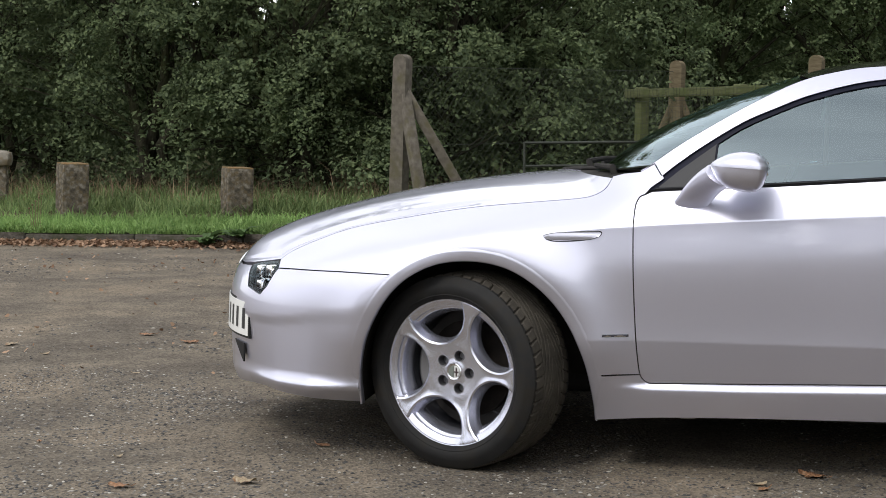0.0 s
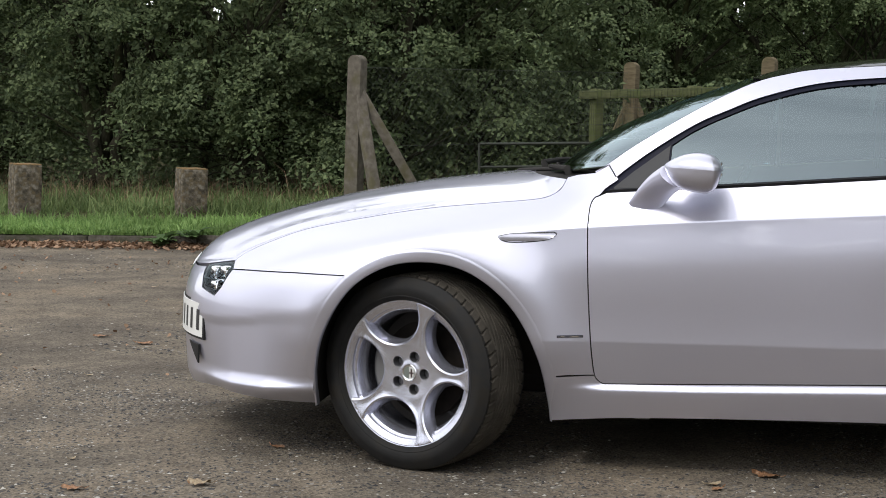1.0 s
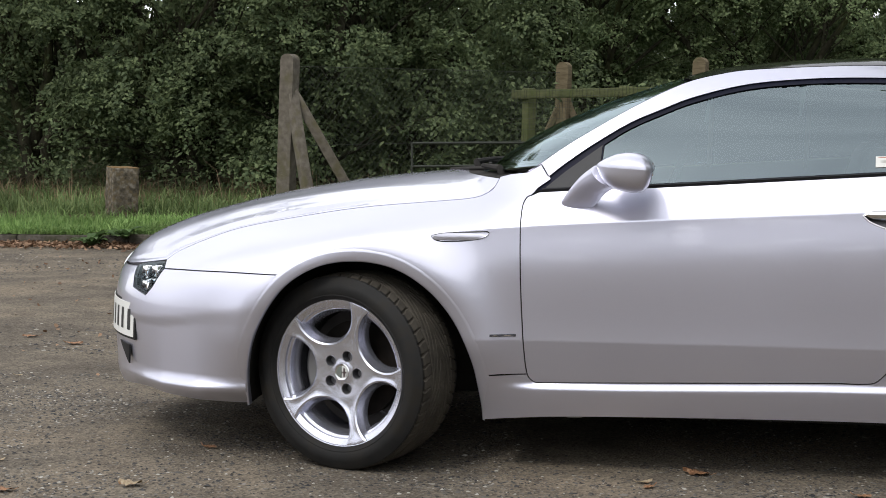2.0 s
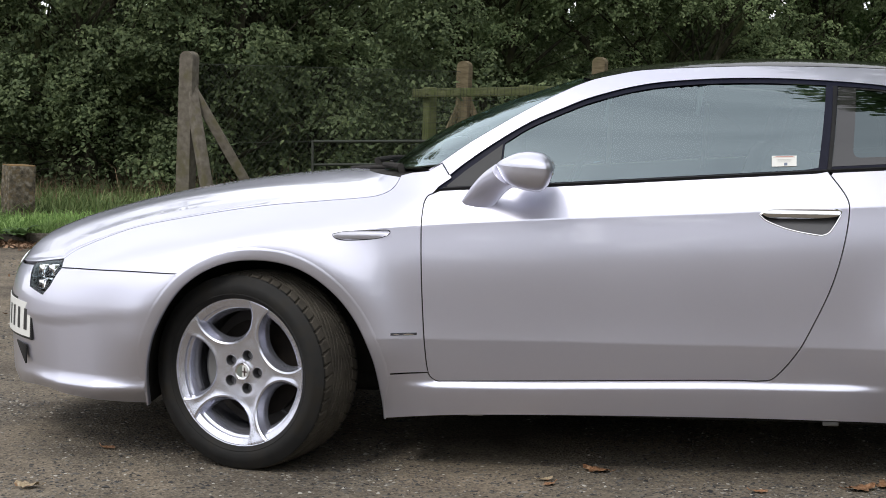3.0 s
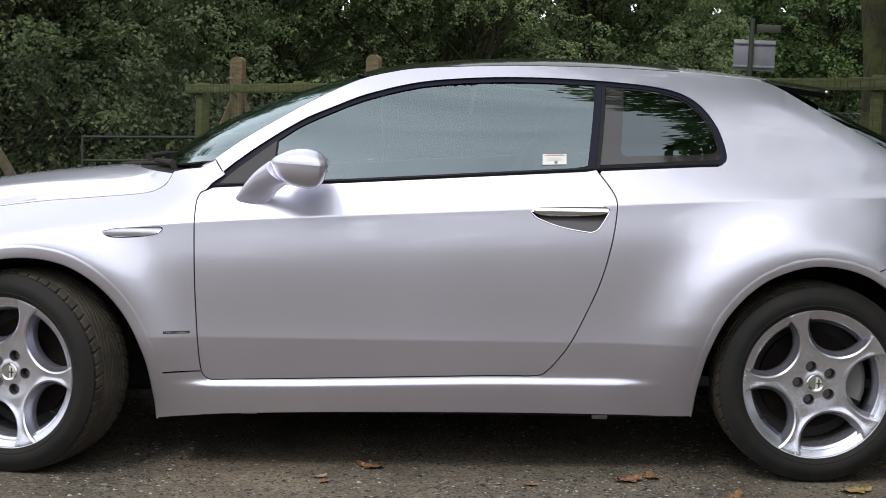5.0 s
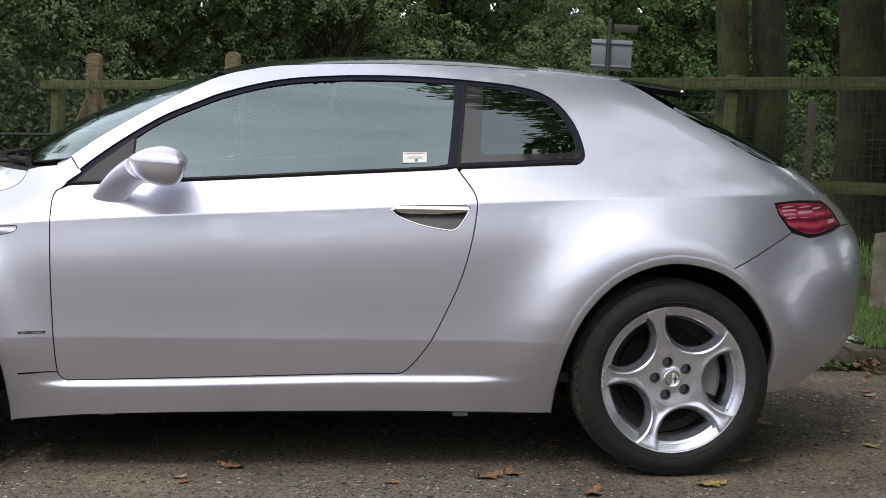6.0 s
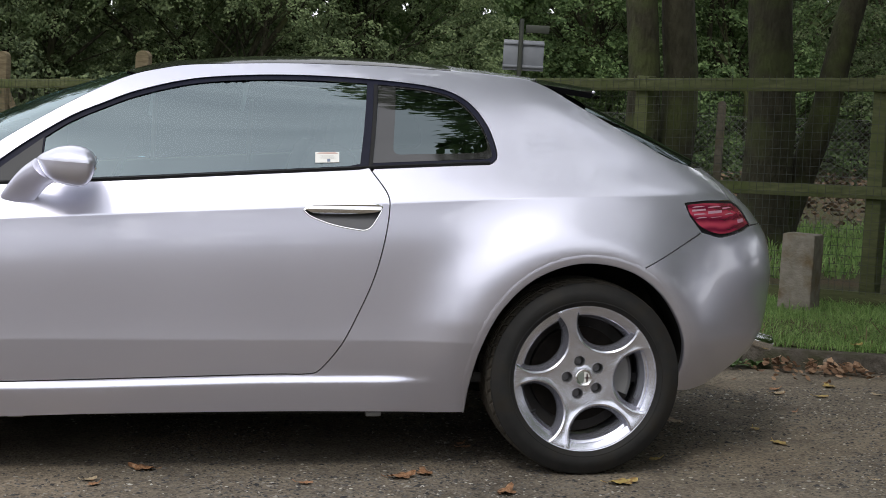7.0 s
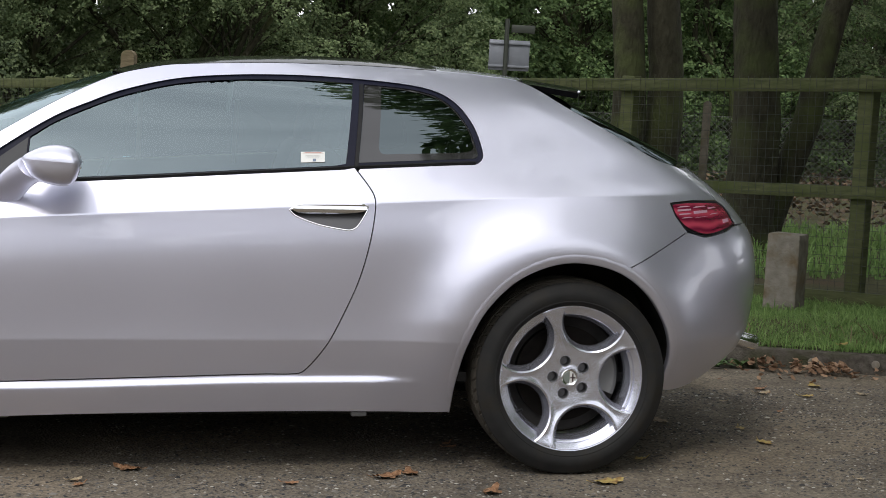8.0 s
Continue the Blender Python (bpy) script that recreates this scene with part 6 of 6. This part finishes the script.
for s in (-1, 1):
    hole = np.array([(s * a, b) for a, b in ((0.53, 0.349), (0.622, 0.346), (0.621, 0.31), (0.618, 0.281), (0.578, 0.315))])
    patch("lower_intake", hole, prow(0.002), BLACK, car, step=0.02, gap=0, flange=0.006, inward=(1, 0, 0), label="black lower air intake")
patch("plate_holder", np.array([(-0.664, 0.368), (-0.09, 0.368), (-0.09, 0.500), (-0.664, 0.500)]), prow(0.005), BLACK, car, step=0.02, gap=0, flange=0.008, inward=(1, 0, 0))
pl = patch("number_plate", np.array([(-0.656, 0.376), (-0.10, 0.376), (-0.10, 0.492), (-0.656, 0.492)]), prow(0.008), WHITE, car, step=0.02, gap=0, flange=0.006, inward=(1, 0, 0), label="white curved front plate with dark bars")
for k in range(9):
    y0 = -0.642 + 0.054 * k + (0.02 if k > 3 else 0)
    patch("plate_bar", np.array([(y0, 0.398), (y0 + 0.021, 0.398), (y0 + 0.021, 0.470), (y0, 0.470)]), prow(0.0095), INK, pl, step=0.02, gap=0, flange=0)
# tail lamps and exhaust
LENS, n_, l_, b_ = shader("red_lens", (0.30, 0.012, 0.02), 0.12)
b_.inputs["Coat Weight"].default_value = 1.0
wv, co_, rp_ = n_.new("ShaderNodeTexWave"), n_.new("ShaderNodeTexCoord"), n_.new("ShaderNodeValToRGB")
wv.bands_direction = 'Z'
wv.inputs["Scale"].default_value, wv.inputs["Distortion"].default_value, wv.inputs["Detail"].default_value = 9.0, 3.0, 2.0
rp_.color_ramp.elements[0].color, rp_.color_ramp.elements[1].color = (0.13, 0.008, 0.030, 1), (0.42, 0.050, 0.090, 1)
l_.new(co_.outputs["Object"], wv.inputs["Vector"])
l_.new(wv.outputs["Fac"], rp_.inputs[0])
l_.new(rp_.outputs[0], b_.inputs["Base Color"])
for s in (-1, 1):
    lamp = patch("tail_lamp", tail_lamp, flank(-0.004, s), BLACK, car, step=0.014, gap=0.0015, flange=0.012, inward=(0, -s, 0), label="wraparound red tail lamp with black rim")
    lens = shrunk(spaced(tail_lamp, 0.008), 0.009)
    patch("lens", lens, lambda x, z, s=s: np.stack([x, s * (half_width(x, z) + 0.002), z], 1), LENS, lamp, step=0.010, gap=0, flange=0.006, inward=(0, -s, 0), label="red ribbed plastic lens")
    for k, (x0, x1, z0, z1) in enumerate(((1.728, 1.783, 0.874, 0.880), (1.729, 1.785, 0.862, 0.870), (1.735, 1.787, 0.850, 0.857), (1.742, 1.789, 0.839, 0.845), (1.793, 1.858, 0.872, 0.878), (1.795, 1.858, 0.853, 0.864), (1.797, 1.856, 0.840, 0.844), (1.864, 1.91, 0.866, 0.873), (1.867, 1.915, 0.848, 0.853), (1.93, 1.965, 0.818, 0.832))):
        patch("reflector", np.array([(x0, z0), (x1, z0 + 0.003), (x1, z1), (x0, z1 - 0.002)]), flank(0.0035, s), shader("pink_reflector", (0.84, 0.52, 0.66), 0.12, 0.5)[0], lamp, step=0.02, gap=0, flange=0.002, inward=(0, -s, 0))
    bm = lathe([(0.030, 0.0), (0.034, 0.0), (0.036, 0.006), (0.036, 0.085), (0.001, 0.09), (0.001, 0.06), (0.029, 0.05), (0.030, 0.0)], 28, 'z')
    bm.transform(pose(2.140, s * 0.50, 0.380, 0, -76, 0) @ Matrix.Diagonal((0.8, 1.2, 1, 1)))
    part("exhaust_tip", bm, CHROME, car, "chrome oval tailpipe")

# cabin
bm = bmesh.new()
add_box(bm, (0.42, 1.15, 0.14), pose(-0.44, 0, 0.83, 0, 12, 0), 0.05)
add_box(bm, (0.26, 1.1, 0.08), pose(-0.36, 0, 0.88, 0, 16, 0), 0.03)
part("dashboard", bm, CABIN, car)
for y in (-0.36, 0.36):
    bm = bmesh.new()
    add_box(bm, (0.5, 0.46, 0.14), pose(0.22, y, 0.45), 0.05)
    add_box(bm, (0.13, 0.46, 0.58), pose(0.52, y, 0.76, 0, 18, 0), 0.05)
    add_box(bm, (0.09, 0.24, 0.17), pose(0.63, y, 1.10, 0, 14, 0), 0.04)
    part("seat", bm, CABIN, car)
bm = bmesh.new()
add_box(bm, (0.5, 1.15, 0.5), pose(1.05, 0, 0.66), 0.06)
add_box(bm, (0.7, 1.2, 0.06), pose(1.5, 0, 0.92), 0.02)
part("rear_bench", bm, CABIN, car)
bm = lathe([(0.175, -0.013), (0.19, 0.0), (0.175, 0.013), (0.162, 0.0)], 40, 'y', closed=True)
bm.transform(pose(-0.16, 0.36, 0.86, 0, 0, 90) @ pose(0, 0, 0, 22, 0, 0))
part("steering_wheel", bm, BLACK, car)
bm = bmesh.new()
for s in (-1, 1):
    xs = np.linspace(-0.5, 1.75, 30)
    ribbon(bm, [[(x, s * (float(half_width(x, z0)) - 0.06), z0) for x in xs if x < 0.93] for z0 in (0.3, 0.6, 0.86)])
    ribbon(bm, [[(x, s * (float(half_width(x, z0)) - 0.06), z0) for x in xs if x > 0.85] for z0 in (0.76, 0.86)])
add_box(bm, (0.05, 1.4, 0.5), pose(-0.62, 0, 0.6), 0.0)
add_box(bm, (2.3, 1.5, 0.03), pose(0.5, 0, 0.30), 0.0)
part("cabin_lining", bm, CABIN, car)
# two pale strips added to imitate vertical streaks in the side glass
STREAKPALE = varied("pale_streak", [(0.42, 0.42, 0.40), (0.50, 0.50, 0.48)], 12, 0.7)
for x in (-0.01, 0.365):
    bm = bmesh.new()
    tube(bm, [(x - 0.004, 0.66, 0.93), (x, 0.645, 1.05), (x + 0.004, 0.615, 1.18)], 0.010, 6)
    part("window_streak", bm, STREAKPALE, car, "pale strip behind the glass, standing in for window streaks")
bm = bmesh.new()
ribbon(bm, cross_net(se[cut + 1:], roof_mid, 14, np.linspace(1, -1, 15), 2.4, 0.98, 0.03))
part("headlining", bm, CABIN, car)


# ---- wheels: local y runs outwards along the axle when negative; the face looks to -y ----
def tyre_mesh():
    """Tyre with grooved tread; outer side at -y."""
    prof = [(0.232, -0.086), (0.238, -0.098), (0.249, -0.1055), (0.252, -0.1095), (0.255, -0.109), (0.258, -0.1105), (0.272, -0.1120), (0.284, -0.1105), (0.287, -0.1085), (0.303, -0.103), (0.312, -0.095), (0.317, -0.085)]
    tread = [(0.3195, y) for y in np.linspace(-0.078, 0.110, 61)]
    inner = [(r, 0.032 - y) for r, y in prof[::-1]]
    line = prof + tread + inner
    n = 520
    rs, ys = np.array([p[0] for p in line]), np.array([p[1] for p in line])
    th = np.arange(n) * 2 * math.pi / n
    y, t = np.meshgrid(ys, th)
    r = np.tile(rs, (n, 1))
    c = y - 0.016
    on = (np.abs(c) < 0.103) & (r > 0.310)
    turn = t / (2 * math.pi)
    groove = np.zeros_like(y, bool)
    for g in (-0.062, 0.062):
        groove |= np.abs(c - g) < 0.0026
    # shoulder slits, then long grooves that sweep round the crown
    groove |= ((turn * 52 + np.abs(c) * 10.0) % 1.0 < 0.15) & (np.abs(c) > 0.062)
    groove |= ((turn * 26 + np.abs(c) * 52.0) % 1.0 < 0.17) & (np.abs(c) < 0.060) & (np.abs(c) > 0.006)
    r = r - 0.006 * (on & groove) - 0.004 * (c / 0.095) ** 2 * on
    return line, np.stack([r * np.cos(t), y, r * np.sin(t)], 2)


def tyre_data():
    line, net = tyre_mesh()
    n, k = net.shape[:2]
    bm = bmesh.new()
    vs = [[bm.verts.new(tuple(map(float, net[i, j]))) for j in range(k)] for i in range(n)]
    for i in range(n):
        a, b = vs[i], vs[(i + 1) % n]
        for j in range(k - 1):
            f = bm.faces.new((a[j], a[j + 1], b[j + 1], b[j]))
            f.material_index = int(line[j][0] > 0.3165 and line[j + 1][0] > 0.3165)
    bm.normal_update()
    for e in bm.edges:
        e.smooth = not (len(e.link_faces) == 2 and e.calc_face_angle(0) > radians(30))
    me = bpy.data.meshes.new("tyre")
    bm.to_mesh(me)
    bm.free()
    me.shade_smooth()
    me.materials.append(RUBBER)
    me.materials.append(TREAD)
    return me


TYRE = tyre_data()


EMBLEM_PALE = shader("emblem_pale", (0.62, 0.62, 0.60), 0.3)[0]
EMBLEM_GREY = shader("emblem_grey", (0.16, 0.18, 0.16), 0.3)[0]
EMBLEM_DARK = shader("emblem_dark", (0.05, 0.03, 0.03), 0.4)[0]


def build_wheel(name, place, steer, spin, flip=False, valve=4):
    w = empty(name, place)
    w.parent = car
    w.rotation_euler = (0, 0, radians(steer) + (math.pi if flip else 0))
    ty = new("tyre", TYRE)
    ty.parent, ty["label"] = w, "black road tyre with worn tread"
    # rim barrel, flange and lip
    bm = lathe([(0.2395, -0.089), (0.2398, -0.0945), (0.2375, -0.0972), (0.2352, -0.0965), (0.2338, -0.0925), (0.2165, -0.0862), (0.2150, -0.0848), (0.2140, -0.0735), (0.2075, -0.0715), (0.2060, -0.0700), (0.2045, -0.0650), (0.198, -0.050), (0.193, -0.03), (0.205, 0.0), (0.21, 0.09), (0.232, 0.095)], 96)
    part("rim", bm, ALLOY, w, "silver alloy rim with five round openings")
    # star face: five round openings with chamfered edges and deep walls
    R, HC, EDGE, HR = 0.2345, 0.2015, 0.1085, 0.1030
    star, beads = [], []
    opening = math.acos((R * R + HC * HC - EDGE * EDGE) / (2 * R * HC))

    def dish(r):
        t = np.clip((np.asarray(r, float) - 0.045) / 0.185, 0, 1)
        return -0.0705 - 0.0275 * t ** 1.25

    for k in range(5):
        g = radians(spin + 72 * k)
        c = np.array((math.cos(g), math.sin(g))) * HC
        beads.append(c)
        p0 = R * np.array((math.cos(g - opening), math.sin(g - opening)))
        a0 = math.atan2(*(p0 - c)[::-1])
        p1 = R * np.array((math.cos(g + opening), math.sin(g + opening)))
        a1 = math.atan2(*(p1 - c)[::-1])
        while a1 > a0:
            a1 -= 2 * math.pi
        sweep = np.linspace(a0, a1, 52)
        star += [c + EDGE * np.array((math.cos(a), math.sin(a))) for a in sweep]
        star += [R * np.array((math.cos(a), math.sin(a))) for a in np.linspace(g + opening, g + radians(72) - opening, 12)[1:-1]]
        bm = bmesh.new()
        net = []
        for rad, dy in ((EDGE, 0.0), (HR, 0.0030), (HR - 0.0006, 0.0060), (HR - 0.0100, 0.0240), (HR - 0.0125, 0.0320), (HR - 0.0130, 0.0500)):
            row = []
            for a in sweep:
                q = c + rad * np.array((math.cos(a), math.sin(a)))
                r = float(np.linalg.norm(c + EDGE * np.array((math.cos(a), math.sin(a)))))
                y0 = float(dish(r)) + dy
                lim = float(np.interp(y0, [-0.0965, -0.0925, -0.0862, -0.0848, -0.0735, -0.0715, -0.0700, -0.0650, -0.050, -0.03], [0.2348, 0.2338, 0.2165, 0.2150, 0.2140, 0.2075, 0.2060, 0.2045, 0.198, 0.193])) + 0.0012
                q = q * min(1, lim / float(np.linalg.norm(q)))
                row.append((q[0], y0, q[1]))
            net.append(row)
        ribbon(bm, net)
        part("spoke_opening", bm, ALLOY, w, angle=28)
    rim = np.array(star)
    bolts = [np.array((math.cos(radians(spin + 36 + 72 * k)), math.sin(radians(spin + 36 + 72 * k)))) * 0.0555 for k in range(5)]
    bolt_holes = [np.array([b + 0.0178 * np.array((math.cos(a), math.sin(a))) for a in np.linspace(0, 2 * math.pi, 20, endpoint=False)]) for b in bolts]

    def face(x, z):
        r = np.hypot(x, z)
        near = np.full_like(r, 1.0)
        for c in beads:
            near = np.minimum(near, np.hypot(x - c[0], z - c[1]) - EDGE)
        hollow_out = 0.0030 * np.clip(near / 0.012, 0, 1) * np.clip((r - 0.085) / 0.03, 0, 1) * np.clip((0.225 - r) / 0.03, 0, 1)
        ring = 0.0025 * np.clip((0.040 - r) / 0.008, 0, 1)
        return np.stack([x, dish(r) + hollow_out - ring, z], 1)
    patch("rim_face", rim, face, ALLOY, w, holes=bolt_holes, step=0.006, gap=0, flange=0.006, inward=(0, 1, 0))
    for b in bolts:
        bm = lathe([(0.0186, -0.0615), (0.0184, -0.0640), (0.0160, -0.0635), (0.0150, -0.030), (0.0105, -0.029), (0.0105, -0.042), (0.0005, -0.043)], 20)
        bm.transform(Matrix.Translation((b[0], -0.0098, b[1])))
        part("wheel_bolt", bm, shader("bolt_steel", (0.17, 0.17, 0.18), 0.4, 0.7)[0] if "bolt_steel" not in bpy.data.materials else bpy.data.materials["bolt_steel"], w)
    cap = part("hub_cap", lathe([(0.0275, -0.066), (0.0275, -0.0745), (0.0255, -0.0765), (0.0235, -0.075), (0.0005, -0.0755)], 32), CHROME, w, "round chrome hub cap with a small emblem")
    for half, tone in ((1, EMBLEM_PALE), (-1, EMBLEM_GREY)):
        bm = bmesh.new()
        arc = [(half * 0.0190 * math.cos(a) + half * 0.0008, -0.0768, 0.0190 * math.sin(a)) for a in np.linspace(-math.pi / 2, math.pi / 2, 14)]
        bm.faces.new([bm.verts.new(p) for p in arc])
        ext = bmesh.ops.extrude_face_region(bm, geom=bm.faces[:])["geom"]
        for q in ext:
            if isinstance(q, bmesh.types.BMVert):
                q.co.y += 0.002
        part("emblem", bm, tone, cap)
    bm = box_bm((0.017, 0.002, 0.0045), pose(0.010, -0.0775, 0.0))
    add_box(bm, (0.0045, 0.002, 0.028), pose(0.010, -0.0777, 0.0))
    part("emblem_cross", bm, EMBLEM_DARK, cap)
    part("brake_disc", lathe([(0.03, 0.0), (0.07, 0.0), (0.078, 0.02), (0.158, 0.02), (0.158, 0.045), (0.07, 0.045)], 48), BRAKE, w)
    bm = bmesh.new()
    sgn = -1 if place[0] < 0 else 1
    ring = []
    for a in np.linspace(-22, 22, 8):
        g = radians(90 - sgn * 90 + a) if not flip else radians(90 + sgn * 90 + a)
        ring.append([(rr * math.cos(g), yy, rr * math.sin(g)) for rr, yy in ((0.115, 0.0), (0.120, -0.014), (0.165, -0.018), (0.176, -0.010), (0.176, 0.06), (0.115, 0.06))])
    ribbon(bm, ring)
    part("brake_caliper", bm, CALIPER, w)
    part("brake_backplate", lathe([(0.02, 0.045), (0.195, 0.045), (0.195, 0.06)], 40), LINER, w)
    bm = bmesh.new()
    ang = radians(spin + 72 * valve)
    v0 = Vector((0.207 * math.cos(ang), -0.066, 0.207 * math.sin(ang)))
    tube(bm, [v0, v0 * 0.9 + Vector((0, -0.018, 0))], 0.0045, 8)
    part("tyre_valve", bm, BLACK, w)
    return w


build_wheel("front_wheel", (FRONT_X, -0.800, HUB_Z - 0.003), -20, 35)
build_wheel("rear_wheel", (REAR_X, -0.792, HUB_Z), 0, 70, valve=2)
build_wheel("front_wheel", (FRONT_X, 0.792, HUB_Z), -20, 40, True)
build_wheel("rear_wheel", (REAR_X, 0.792, HUB_Z), 0, 80, True)
